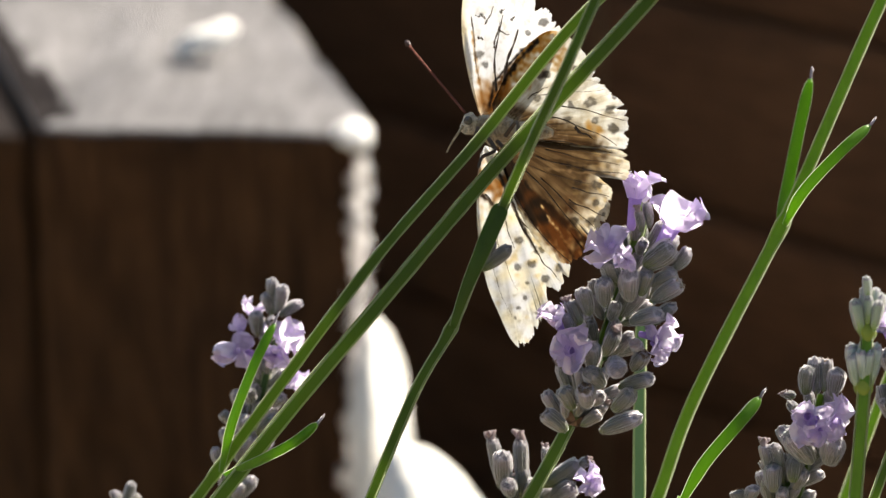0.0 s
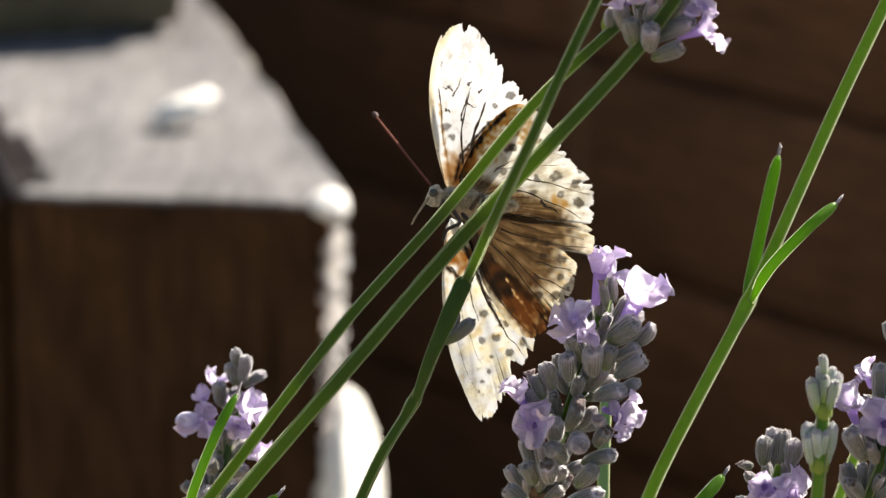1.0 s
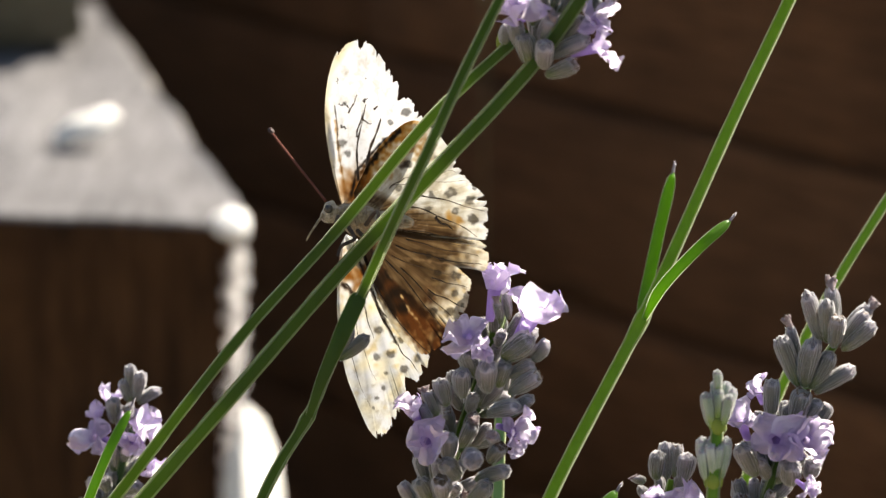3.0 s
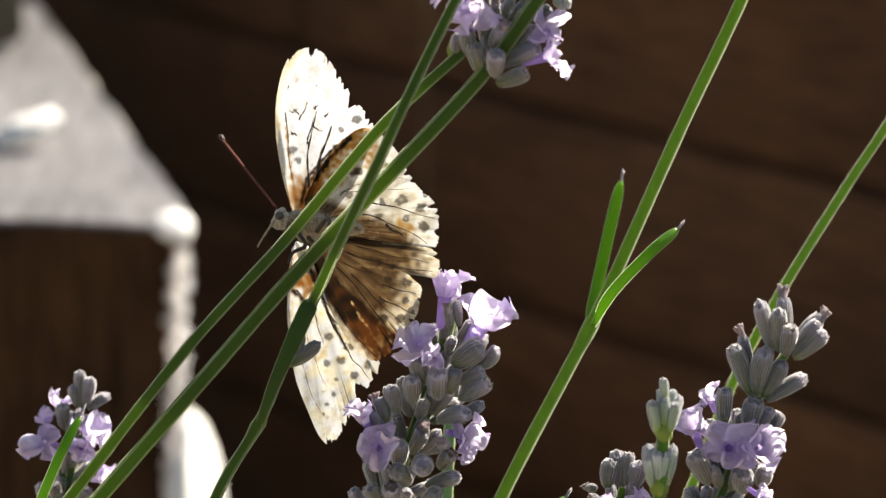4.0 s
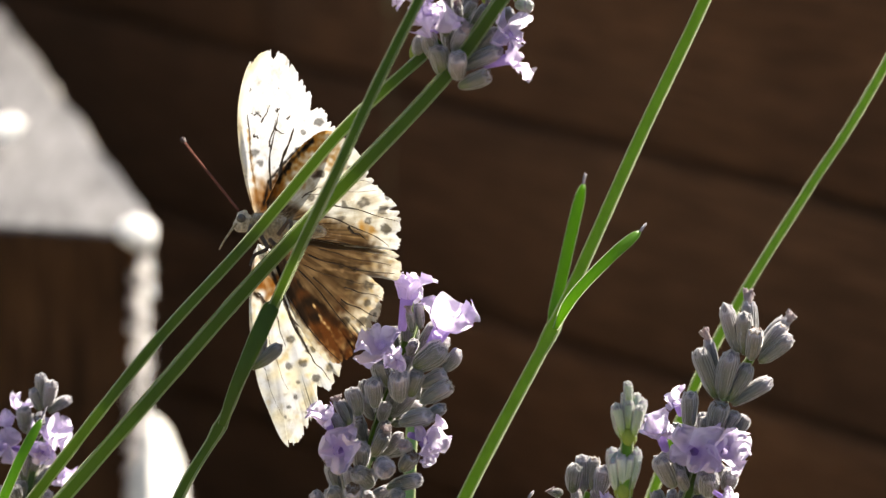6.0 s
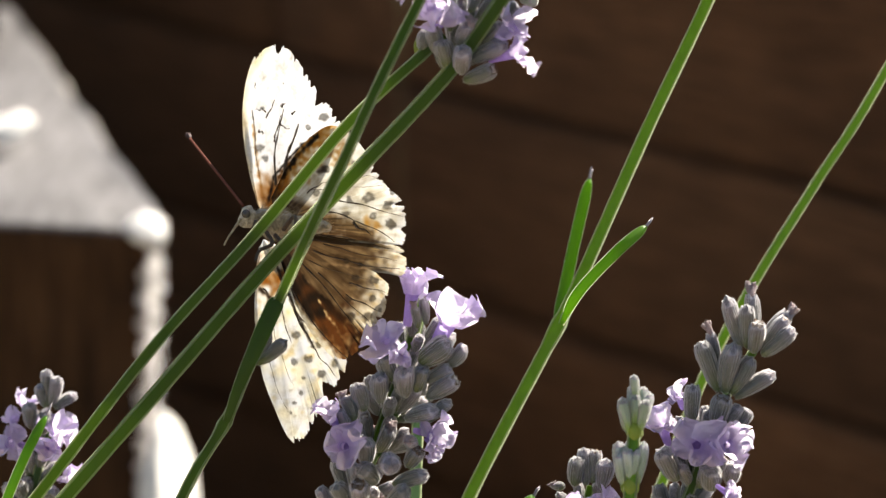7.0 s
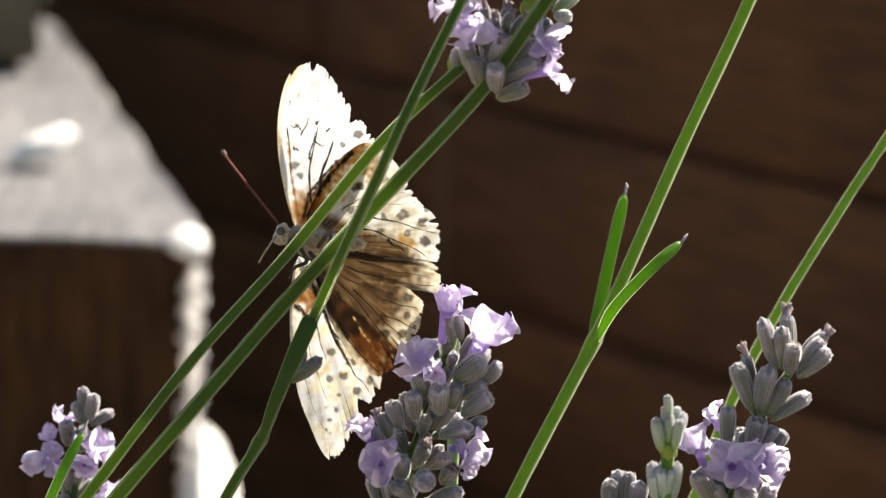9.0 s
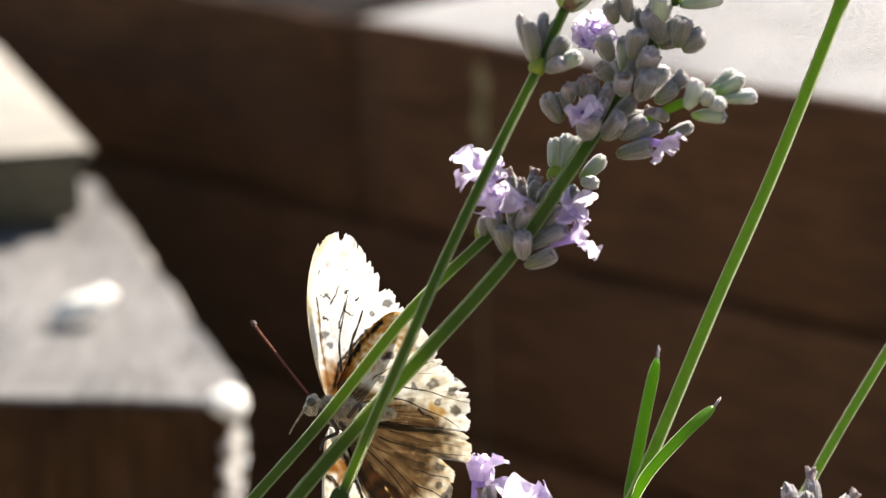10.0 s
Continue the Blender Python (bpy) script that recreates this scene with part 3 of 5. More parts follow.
LOWER = [petal_mesh("lower_petal", 0.0027, 0.0026, 0.7, 3.1), petal_mesh("lower_petal_curled", 0.0029, 0.0023, 1.3, 4.7), petal_mesh("lower_petal_folded", 0.0025, 0.0027, -0.4, 8.9)]


def tube_mesh():
    bm = bmesh.new()
    prof = [(0.0, 0.50), (0.3, 0.58), (0.55, 0.66), (0.78, 0.74), (0.92, 0.80), (1.0, 0.86)]
    rings = [[bm.verts.new((0.0009 * r * math.cos(2 * math.pi * j / 12), 0.0009 * r * math.sin(2 * math.pi * j / 12), -0.0036 + 0.0036 * s)) for j in range(12)] for s, r in prof]
    for u, v in zip(rings, rings[1:]):
        for j in range(12):
            bm.faces.new((u[j], u[(j + 1) % 12], v[(j + 1) % 12], v[j]))
    bm.faces.new(rings[2])
    me = bpy.data.meshes.new("corolla_tube")
    bm.normal_update()
    bm.to_mesh(me)
    bm.free()
    me.materials.append(THROAT)
    me.polygons.foreach_set("use_smooth", [True] * len(me.polygons))
    return me


TUBE = tube_mesh()


def facing(place, way, size=1.0, spin=0.0):
    """A pose at place whose z goes along way."""
    turn = way.to_track_quat("Z", "Y").to_matrix().to_4x4()
    return Matrix.Translation(place) @ turn @ pose(0, 0, 0, 0, 0, spin) @ Matrix.Diagonal((*([size] * 3), 1)) if isinstance(size, (int, float)) else \
        Matrix.Translation(place) @ turn @ pose(0, 0, 0, 0, 0, spin) @ Matrix.Diagonal((*size, 1))


def add_bud(plant, base, place, way, length, width, rng, meshes):
    ob = new("bud", rng.choice(meshes))
    ob.parent = plant
    k = length / 0.006
    ob.matrix_basis = Matrix.Translation(-base) @ facing(place, way, (width / 0.0027, width / 0.0027, k), rng.uniform(0, 360))
    return ob


def add_flower(plant, base, place, way, size, rng, spin=None, cup=0):
    """A two-lipped flower: a tube with two broad lobes above and three small ones below; a cup (1) has just opened, or is still half shut (2)."""
    tube = new("corolla", TUBE)
    tube.parent = plant
    tube.matrix_basis = Matrix.Translation(-base) @ facing(place, way, size / 0.0059, rng.uniform(0, 360) if spin is None else spin)
    for k, (angle, kinds) in enumerate(((32, UPPER), (-32, UPPER), (108, LOWER), (180, LOWER), (-108, LOWER))):
        petal = new("petal", rng.choice(kinds))
        petal.parent = tube
        lift = rng.uniform(60, 88) if cup > 1 else (rng.uniform(52, 84) if k < 2 else rng.uniform(10, 62)) if cup else (rng.uniform(18, 72) if k < 2 else rng.uniform(-18, 46))
        petal.matrix_basis = pose(0, 0, 0, 0, 0, angle + rng.uniform(-12, 12)) @ pose(0, 0.0004, -0.0002, lift, rng.uniform(-26, 26), 0) @ Matrix.Diagonal((rng.uniform(0.85, 1.2), rng.uniform(0.8, 1.2), 1, 1))
    return tube


def add_whorl(plant, base, centre, axis, n, length, spread, rng, meshes, reach=9, wide=0.38, bracts=True):
    """A ring of buds about the stem, leaning outwards, with papery bracts below."""
    a = axis.orthogonal().normalized()
    b = axis.cross(a)
    start = rng.uniform(0, 6.28)
    length = length * 0.92
    for i in range(n):
        w = start + 2 * math.pi * i / n + rng.uniform(-0.25, 0.25)
        out = a * math.cos(w) + b * math.sin(w)
        lean = radians(spread * rng.uniform(0.55, 1.25)) * (1 if i % 3 else 0.55)
        way = axis * math.cos(lean) + out * math.sin(lean)
        size = length * rng.uniform(0.8, 1.15) * CELL
        place = centre + out * (reach * CELL * (1 if i % 3 else 0.5)) + axis * (rng.uniform(-7, 9) + (0 if i % 3 else 12)) * CELL
        add_bud(plant, base, place, way, size, size * wide * rng.uniform(0.9, 1.12), rng, meshes)
    if bracts:
        mat = rng.choice((DULL, DULL, DRY))
        for i in range(5):
            bm = bmesh.new()
            w = start + 2 * math.pi * i / 5
            out = a * math.cos(w) + b * math.sin(w)
            side = axis.cross(out)
            p0 = centre - axis * 8 * CELL + out * 4 * CELL
            rows = []
            for s in (0, 0.35, 0.7, 1.0):
                wd = (0.8, 1.0, 0.7, 0.05)[int(s * 3 + 0.01)] * 15 * CELL
                mid = p0 + out * (s * 20 * CELL) + axis * (s * s * 26 * CELL)
                rows.append([bm.verts.new(mid + side * wd * u + out * (-abs(u) * 3 * CELL) - base) for u in (-1, 0, 1)])
            for r1, r2 in zip(rows, rows[1:]):
                for j in range(2):
                    bm.faces.new((r1[j], r1[j + 1], r2[j + 1], r2[j]))
            part("bract", bm, mat, plant)


def add_buds(plant, base, depth, buds, rng, meshes, slim=0.95):
    """Single buds, each from its foot to its tip: cells across and down, then how far the tip comes forward in millimetres and its width in cells."""
    for x0, y0, x1, y1, near, wide in buds:
        foot, tip = at(x0, y0, depth), at(x1, y1, depth - near * 0.001)
        add_bud(plant, base, foot.lerp(tip, 0.1), (tip - foot).normalized(), (tip - foot).length * 0.88, wide * slim * CELL, rng, meshes)


def add_leaf(plant, base, points, width, mat=LEAF, tilt=0.3, rolled=0.28, grip=0.45, flare=4):
    """A narrow lavender leaf with rolled edges and a groove along its midrib."""
    line = spline(points, 26)
    bm = bmesh.new()
    rings = []
    for i, (p, t, _, _) in enumerate(frames_along(line)):
        s = i / 26
        side = t.cross(AWAY).normalized()
        up = side.cross(t)
        side, up = side * math.cos(tilt) + up * math.sin(tilt), up * math.cos(tilt) - side * math.sin(tilt)
        w = 0.5 * width * CELL * (grip + (1 - grip) * min(1, s * flare)) * math.sqrt(max(0.02, 1 - max(0, (s - 0.80) / 0.205) ** 2.4))
        h = w * rolled
        ring = []
        for j in range(14):
            f = 2 * math.pi * j / 14
            u, v = math.cos(f), math.sin(f)
            groove = -0.55 * h * (1 - min(1, abs(u) * 1.6))
            ring.append(bm.verts.new(p + side * (w * u) + up * (h * v + groove - abs(u) ** 3 * h * 0.4) - base))
        rings.append(ring)
    for r1, r2 in zip(rings, rings[1:]):
        for j in range(14):
            f = bm.faces.new((r1[j], r1[(j + 1) % 14], r2[(j + 1) % 14], r2[j]))
            f.material_index = 0
    bm.faces.new(rings[0][::-1])
    bm.faces.new(rings[-1])
    bmesh.ops.recalc_face_normals(bm, faces=bm.faces)
    for k in (0, 7):
        rows = [(r[k], bm.verts.new(r[k].co + (r[k].co - r[(k + 7) % 14].co).normalized() * 0.00010)) for r in rings]
        for u, v in zip(rows, rows[1:]):
            bm.faces.new((u[0], u[1], v[1], v[0])).material_index = 1
    leaf = part("leaf", bm, [mat, RIDGE], plant)
    bm = bmesh.new()
    tip = line[-1] - base
    blob(bm, tip + (line[-1] - line[-3]).normalized() * 7 * CELL + RISE * 2 * CELL, line[-1] - line[-3] + RISE * 0.0004, 26 * CELL, width * 0.27 * CELL, 10, 8, 0.7)
    part("leaf_tip", bm, CALYX, leaf, "pale withered tip")
    return leaf


def lavender(label, points, width, mat, foot, seed, nodes=(), name="lavender_stem"):
    """A square-edged stem from the ground through the given places. Returns the thing, its base and a random source."""
    base = Vector((foot[0], foot[1], 0))
    plant = thing(name, base, label, "lavender", "lavender stems")
    first = points[0]
    bend = first - (points[1] - points[0]).normalized() * (first - base).length * 0.5
    lead = [base.lerp(bend, k / 16).lerp(bend.lerp(first, k / 16), k / 16) for k in range(16)]
    lead[0] = base - Vector((0, 0, 0.004))
    line = lead + spline(points, 84)
    rng = random.Random(seed)
    total = len(line)
    bm = bmesh.new()

    def radius(s):
        p = line[min(total - 1, int(s * (total - 1)))]
        swell = sum(0.35 * math.exp(-((p - q).length / 0.0016) ** 2) for q in nodes)
        return 0.5 * width * CELL * (1.08 - 0.16 * s) * (1 + swell)
    square_rod(bm, [p - base for p in line], radius, rng.uniform(-14, 14))
    part("stem", bm, [mat, RIDGE], plant)
    return plant, base, rng


def tall_stem_with_leaves():
    node_at = at(1010, 590, 0.015)
    plant, base, rng = lavender("bright green lavender stem with a pair of narrow leaves", [at(690, 1320, 0.018), at(790, 1060, 0.017), at(858, 882, 0.016), node_at, at(1060, 485, 0.015), at(1172, 235, 0.015), at(1283, 0, 0.014), at(1414, -305, 0.012), at(1480, -470, 0.012)],
                               25, FRESH, (-0.02, 0.05), 3, nodes=[node_at, at(1414, -305, 0.012)])
    add_leaf(plant, base, [at(1008, 592, 0.017), at(1022, 530, 0.021), at(1046, 420, 0.024), at(1068, 326, 0.026)], 22, tilt=0.35, rolled=0.40)
    add_leaf(plant, base, [at(1018, 582, 0.013), at(1050, 525, 0.009), at(1116, 455, 0.008), at(1168, 410, 0.010)], 19, tilt=0.1, rolled=0.46)
    add_leaf(plant, base, [at(1412, -300, 0.012), at(1400, -345, 0.010), at(1404, -430, 0.010)], 34)
    add_leaf(plant, base, [at(1418, -300, 0.012), at(1450, -345, 0.010), at(1500, -390, 0.010)], 34)
    return plant


def slanting_stem_one():
    """The upper of the two long stems that cross the butterfly; it ends in the nearer flower head."""
    plant, base, rng = lavender("slender green lavender stem, lilac flowers at its tip", [at(-180, 1240, 0.012), at(-30, 1048, 0.010), at(95, 884, 0.006), at(300, 622, -0.001), at(476, 428, -0.003), at(640, 234, -0.010), at(768, 114, -0.012), at(815, 75, -0.012)],
                               22, STEM, (-0.22, 0.03), 5, nodes=[at(7, 1010, 0.008)])
    add_leaf(plant, base, [at(10, 1008, 0.007), at(32, 920, 0.003), at(72, 820, 0.002), at(112, 742, 0.004)], 18, rolled=0.45)
    add_leaf(plant, base, [at(16, 1012, 0.002), at(82, 984, -0.006), at(140, 954, -0.008), at(184, 921, -0.006)], 18, tilt=-0.4, rolled=0.40)
    ax = aim(0.35, 0.92, 0.0)
    add_whorl(plant, base, at(846, 112, -0.008), ax, 9, 66, 40, rng, GREY_BUDS, 14, 0.38)
    add_whorl(plant, base, at(858, 70, -0.006), ax, 7, 64, 34, rng, GREY_BUDS + FADED_BUDS * 2, 12, 0.36, bracts=False)
    add_buds(plant, base, -0.0125, ((820, 140, 813, 83, 2, 35), (846, 144, 843, 100, 5, 33), (843, 156, 902, 134, 3, 29), (808, 114, 791, 61, 1, 30), (845, 126, 918, 86, 2, 29), (867, 103, 919, 61, 1, 25), (908, 46, 942, 19, 0, 22), (824, 70, 827, 31, 2, 22), (778, 106, 773, 64, 0, 26)), rng, GREY_BUDS)
    add_buds(plant, base, -0.0125, ((841, 97, 848, 53, 3, 27), (832, 40, 826, -9, 1, 19), (858, 37, 870, 3, 0, 19)), rng, FADED_BUDS)
    for x, y, d, way, size, cup in ((780, -3, -0.0125, (-0.35, 0.75, -0.5), 118, 1), (801, 34, -0.016, (-0.25, 0.15, -0.95), 92, 0), (934, 60, -0.0145, (0.5, 0.55, -0.65), 80, 0), (938, 104, -0.0145, (0.8, 0.2, -0.55), 84, 0)):
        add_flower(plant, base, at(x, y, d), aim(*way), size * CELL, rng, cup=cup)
    bm = bmesh.new()
    blob(bm, at(774, 92, -0.011) - base, aim(0.1, 1, 0), 46 * CELL, 26 * CELL, 12, 8, 0.2)
    part("bract", bm, LIME, plant, "swollen lime-green bract")
    return plant


def slanting_stem_two():
    """The lower of the two long stems; it runs on behind the first flower head into a large spike."""
    ax = aim(0.55, 0.83, 0.05)
    plant, base, rng = lavender("sturdy green lavender stem under a large grey-mauve spike", [at(-130, 1220, 0.001), at(20, 1035, 0.000), at(150, 880, -0.001), at(318, 688, -0.003), at(500, 480, -0.005), at(650, 322, -0.011), at(822, 138, -0.013), at(928, -8, -0.0165), at(965, -62, -0.0140), at(1040, -170, -0.004), at(1120, -330, -0.004)],
                               26.5, STEM, (-0.19, 0.0), 6)
    for x, y, n, ln, sp in ((985, -88, 9, 66, 42), (1035, -160, 9, 64, 42), (1075, -235, 9, 62, 40), (1115, -310, 9, 60, 42), (1145, -375, 8, 54, 35)):
        add_whorl(plant, base, at(x, y, -0.009), ax, n, ln, sp, rng, GREY_BUDS + (GREEN_BUDS if y < -150 else FADED_BUDS), 20, 0.40)
    add_buds(plant, base, -0.0145, ((922, -95, 885, -141, 1, 31), (928, -105, 919, -152, 0, 27), (964, -72, 958, -94, 6, 40), (984, -67, 1031, -97, 2, 37), (1017, -62, 1064, -101, 1, 28), (1038, -62, 1088, -92, 0, 25), (1007, -37, 1076, -51, 2, 31), (1015, -169, 985, -196, 2, 30), (1025, -140, 1029, -180, 4, 32), (1054, -134, 1076, -172, 4, 40), (1079, -129, 1122, -152, 2, 30), (1102, -146, 1140, -177, 1, 28), (1010, -199, 990, -248, 1, 32), (1045, -199, 1058, -259, 2, 38), (1056, -185, 1081, -215, 4, 34)), rng, GREY_BUDS)
    add_buds(plant, base, -0.0145, ((1105, -229, 1073, -289, 2, 38), (1122, -220, 1142, -276, 2, 38), (1129, -217, 1174, -246, 1, 36), (1021, -266, 1001, -307, 1, 30), (1044, -266, 1031, -326, 1, 30), (1127, -297, 1204, -319, 0, 32), (1135, -314, 1149, -362, 0, 30), (1087, -257, 1105, -318, 3, 36), (1102, -73, 1147, -82, 0, 22)), rng, GREEN_BUDS[:1] + GREY_BUDS[:2])
    add_buds(plant, base, -0.0145, ((936, -129, 930, -165, 2, 26), (957, -135, 959, -176, 2, 26), (1105, -94, 1087, -118, 2, 22)), rng, FADED_BUDS)
    add_buds(plant, base, -0.017, ((1136, -111, 1164, -165, 1, 31), (1173, -140, 1225, -180, 0, 27), (1184, -139, 1241, -165, 1, 25), (1195, -132, 1260, -140, 0, 27), (1178, -124, 1205, -125, 4, 25), (1141, -105, 1205, -103, 0, 25), (1167, -124, 1184, -142, 4, 24)), rng, GREEN_BUDS)
    bm = bmesh.new()
    sweep(bm, [p - base for p in spline([at(1060, -90, -0.012), at(1110, -118, -0.015), at(1180, -145, -0.017)], 10)], lambda s: 8 * CELL, 10)
    part("side_shoot", bm, STEM, plant)
    add_buds(plant, base, -0.004, ((901, -3, 904, -67, 0, 28), (906, -2, 927, -73, 0, 27), (912, -2, 946, -65, 0, 25), (942, 8, 991, -29, 0, 27), (947, 11, 972, 8, 3, 24)), rng, GREEN_BUDS)
    bm = bmesh.new()
    blob(bm, at(903, -4, -0.004) - base, aim(0.1, 0.95, 0), 36 * CELL, 30 * CELL, 12, 8, 0.2)
    part("bract", bm, LIME, plant, "lime-green cup under the buds")
    for x, y, d, way, size, cup in ((959, -115, -0.0205, (0, 0.05, -1), 66, 0), (1094, -54, -0.0165, (0.8, -0.3, -0.5), 66, 0), (984, -266, -0.011, (0.05, 0.3, -0.95), 88, 0), (959, -245, -0.012, (-0.2, 0.1, -0.95), 56, 0)):
        add_flower(plant, base, at(x, y, d), aim(*way), size * CELL, rng, cup=cup)
    return plant


def thin_crossing_stem():
    """The thin stem that crosses in front of both, with a long leaf sheath low down."""
    knot = at(425, 758, -0.004)
    plant, base, rng = lavender("thin dark lavender stem with a flat leaf sheath", [at(230, 1170, 0.004), at(352, 884, -0.002), knot, at(470, 655, -0.008), at(520, 545, -0.010), at(572, 430, -0.016), at(636, 296, -0.0222), at(690, 178, -0.0235), at(772, 12, -0.0225), at(879, -193, -0.021), at(930, -300, -0.021)],
                               18, STEM, (-0.11, -0.02), 7, nodes=[knot])
    add_leaf(plant, base, [at(430, 752, -0.006), at(452, 690, -0.009), at(482, 622, -0.0105), at(510, 560, -0.0105), at(522, 535, -0.0105)], 29, STEM, tilt=0.15, rolled=0.35, grip=0.42, flare=1.7)
    add_bud(plant, base, at(482, 652, -0.004), aim(0.75, 0.55, 0.1), 60 * CELL, 24 * CELL, rng, [GREY_BUDS[2]])
    add_bud(plant, base, at(490, 640, -0.004), aim(0.35, 0.9, 0.1), 48 * CELL, 22 * CELL, rng, [GREY_BUDS[2]])
    ax = aim(0.45, 0.88, 0)
    add_buds(plant, base, -0.021, ((876, -194, 847, -286, 0, 22), (877, -194, 871, -277, 2, 28), (879, -196, 891, -291, -1, 20), (883, -194, 918, -279, -1, 22), (896, -196, 928, -249, 1, 32), (899, -189, 955, -220, 2, 28), (893, -189, 923, -209, 3, 26)), rng, GREY_BUDS[:2] + GREEN_BUDS)
    bm = bmesh.new()
    blob(bm, at(880, -198, -0.021) - base, ax, 34 * CELL, 30 * CELL, 12, 8, 0.2)
    part("bract", bm, LIME, plant, "lime-green cup under the buds")
    add_whorl(plant, base, at(934, -305, -0.021), ax, 8, 60, 40, rng, GREEN_BUDS, 12)
    return plant


def main_spike():
    """The dense spike under the butterfly's hind wing."""
    ax = aim(0.29, 0.95, 0)
    plant, base, rng = lavender("dense lavender spike with grey-mauve buds and lilac flowers", [at(560, 1062, 0.008), at(628, 940, 0.005), at(690, 800, 0.004), at(740, 660, 0.003), at(778, 540, 0.003)],
                               24, STEM, (-0.05, -0.02), 8)
    for x, y, n, ln, sp in ((640, 922, 9, 56, 50), (660, 880, 10, 60, 52), (688, 805, 10, 60, 54), (712, 742, 10, 60, 54), (738, 682, 9, 58, 50), (760, 632, 8, 56, 42)):
        add_whorl(plant, base, at(x, y, 0.004), ax, n, ln, sp, rng, GREY_BUDS * 3 + FADED_BUDS, 24, 0.42)
    add_buds(plant, base, -0.003, ((764, 653, 822, 618, 2, 44), (728, 686, 701, 640, 2, 36), (746, 714, 735, 661, 4, 38), (816, 657, 854, 630, 0, 27), (777, 714, 836, 680, 2, 31), (775, 685, 825, 659, 1, 27), (673, 740, 662, 686, 1, 30), (700, 725, 697, 670, 3, 32), (643, 782, 630, 731, 0, 28), (739, 751, 795, 727, 3, 31), (776, 758, 815, 713, 1, 25), (781, 587, 779, 538, 0, 18), (762, 706, 772, 658, 2, 30)), rng, GREY_BUDS)
    add_buds(plant, base, -0.004, ((671, 833, 682, 785, 3, 34), (716, 866, 777, 844, 3, 28), (692, 862, 676, 835, 5, 34), (643, 905, 622, 862, 2, 32), (745, 835, 767, 803, 3, 30), (665, 900, 663, 862, 5, 34), (708, 905, 745, 878, 4, 32), (681, 943, 751, 916, 3, 32), (633, 943, 589, 905, 1, 32)), rng, GREY_BUDS)
    add_buds(plant, base, -0.003, ((655, 757, 645, 706, 0, 25), (766, 593, 764, 551, 1, 17), (755, 803, 759, 781, 5, 24)), rng, FADED_BUDS)
    for x, y, d, way, size, cup in ((757, 527, -0.003, (0.16, 0.95, -0.25), 98, 2), (822, 576, -0.003, (0.42, 0.75, -0.5), 130, 1), (710, 612, -0.006, (-0.45, 0.4, -0.8), 92, 0), (738, 635, -0.009, (-0.05, -0.2, -0.95), 48, 0), (637, 796, -0.008, (-0.25, 0.15, -0.95), 92, 0), (614, 741, -0.005, (-0.35, 0.9, -0.2), 66, 1), (792, 776, -0.006, (0.7, -0.1, -0.65), 70, 0), (796, 803, -0.005, (0.6, -0.7, -0.4), 44, 0)):
        add_flower(plant, base, at(x, y, d), aim(*way), size * CELL, rng, cup=cup)
    add_bud(plant, base, at(713, 822, -0.006), aim(0.05, 0.05, -1), 52 * CELL, 36 * CELL, rng, [GREY_BUDS[0]])
    return plant


def upright_stem_behind():
    plant, base, rng = lavender("straight upright blue-green lavender stem behind a spike", [at(757, 1060, 0.020), at(761, 860, 0.018), at(768, 700, 0.016)], 25, PALE, (0.0, 0.06), 9)
    add_whorl(plant, base, at(768, 720, 0.016), aim(0.05, 1, 0), 7, 62, 40, rng, GREY_BUDS, 10)
    return plant


def lone_leaf_stem():
    plant, base, rng = lavender("short lavender shoot with one bright green leaf", [at(805, 1150, 0.002), at(832, 1062, 0.0)], 22, FRESH, (0.03, -0.02), 10)
    add_leaf(plant, base, [at(826, 1075, 0.0), at(870, 1000, -0.003), at(930, 930, -0.004), at(970, 884, -0.002)], 21, tilt=0.1, rolled=0.36)
    return plant


def left_spike():
    plant, base, rng = lavender("small lavender spike, lilac flowers rimmed by sun", [at(10, 1120, 0.030), at(50, 1000, 0.029), at(92, 860, 0.028), at(118, 745, 0.027)], 18, DULL, (-0.14, 0.06), 11)
    ax = aim(0.25, 0.95, 0)
    for x, y, n, ln, sp in ((30, 1060, 9, 60, 38), (50, 985, 9, 62, 42), (72, 915, 10, 62, 42), (92, 850, 9, 58, 42), (106, 790, 7, 54, 36)):
        add_whorl(plant, base, at(x, y, 0.029), ax, n, ln, sp, rng, GREY_BUDS, 10, 0.38)
    add_buds(plant, base, 0.026, ((115, 729, 113, 663, 1, 27), (118, 729, 134, 675, 2, 29), (112, 731, 96, 689, 1, 25), (122, 732, 156, 700, 0, 25), (84, 769, 79, 720, 2, 30), (105, 777, 105, 740, 3, 30), (73, 887, 59, 859, 2, 34), (100, 891, 123, 869, 2, 30), (36, 924, 15, 901, 0, 24), (77, 947, 105, 905, 2, 28), (50, 933, 59, 914, 4, 32), (13, 997, -5, 969, 0, 24)), rng, GREY_BUDS, 0.85)
    for x, y, d, way, size, cup in ((46, 790, 0.0235, (-0.5, 0.2, -0.85), 84, 0), (52, 752, 0.026, (-0.3, 0.85, -0.3), 52, 1), (74, 724, 0.027, (-0.2, 0.95, -0.2), 58, 1), (134, 772, 0.023, (0.3, 0.75, -0.55), 104, 1), (112, 800, 0.021, (-0.05, -0.1, -1), 66, 0), (150, 843, 0.0255, (0.5, -0.55, -0.5), 62, 0)):
        add_flower(plant, base, at(x, y, d), aim(*way), size * CELL, rng, cup=cup)
    return plant


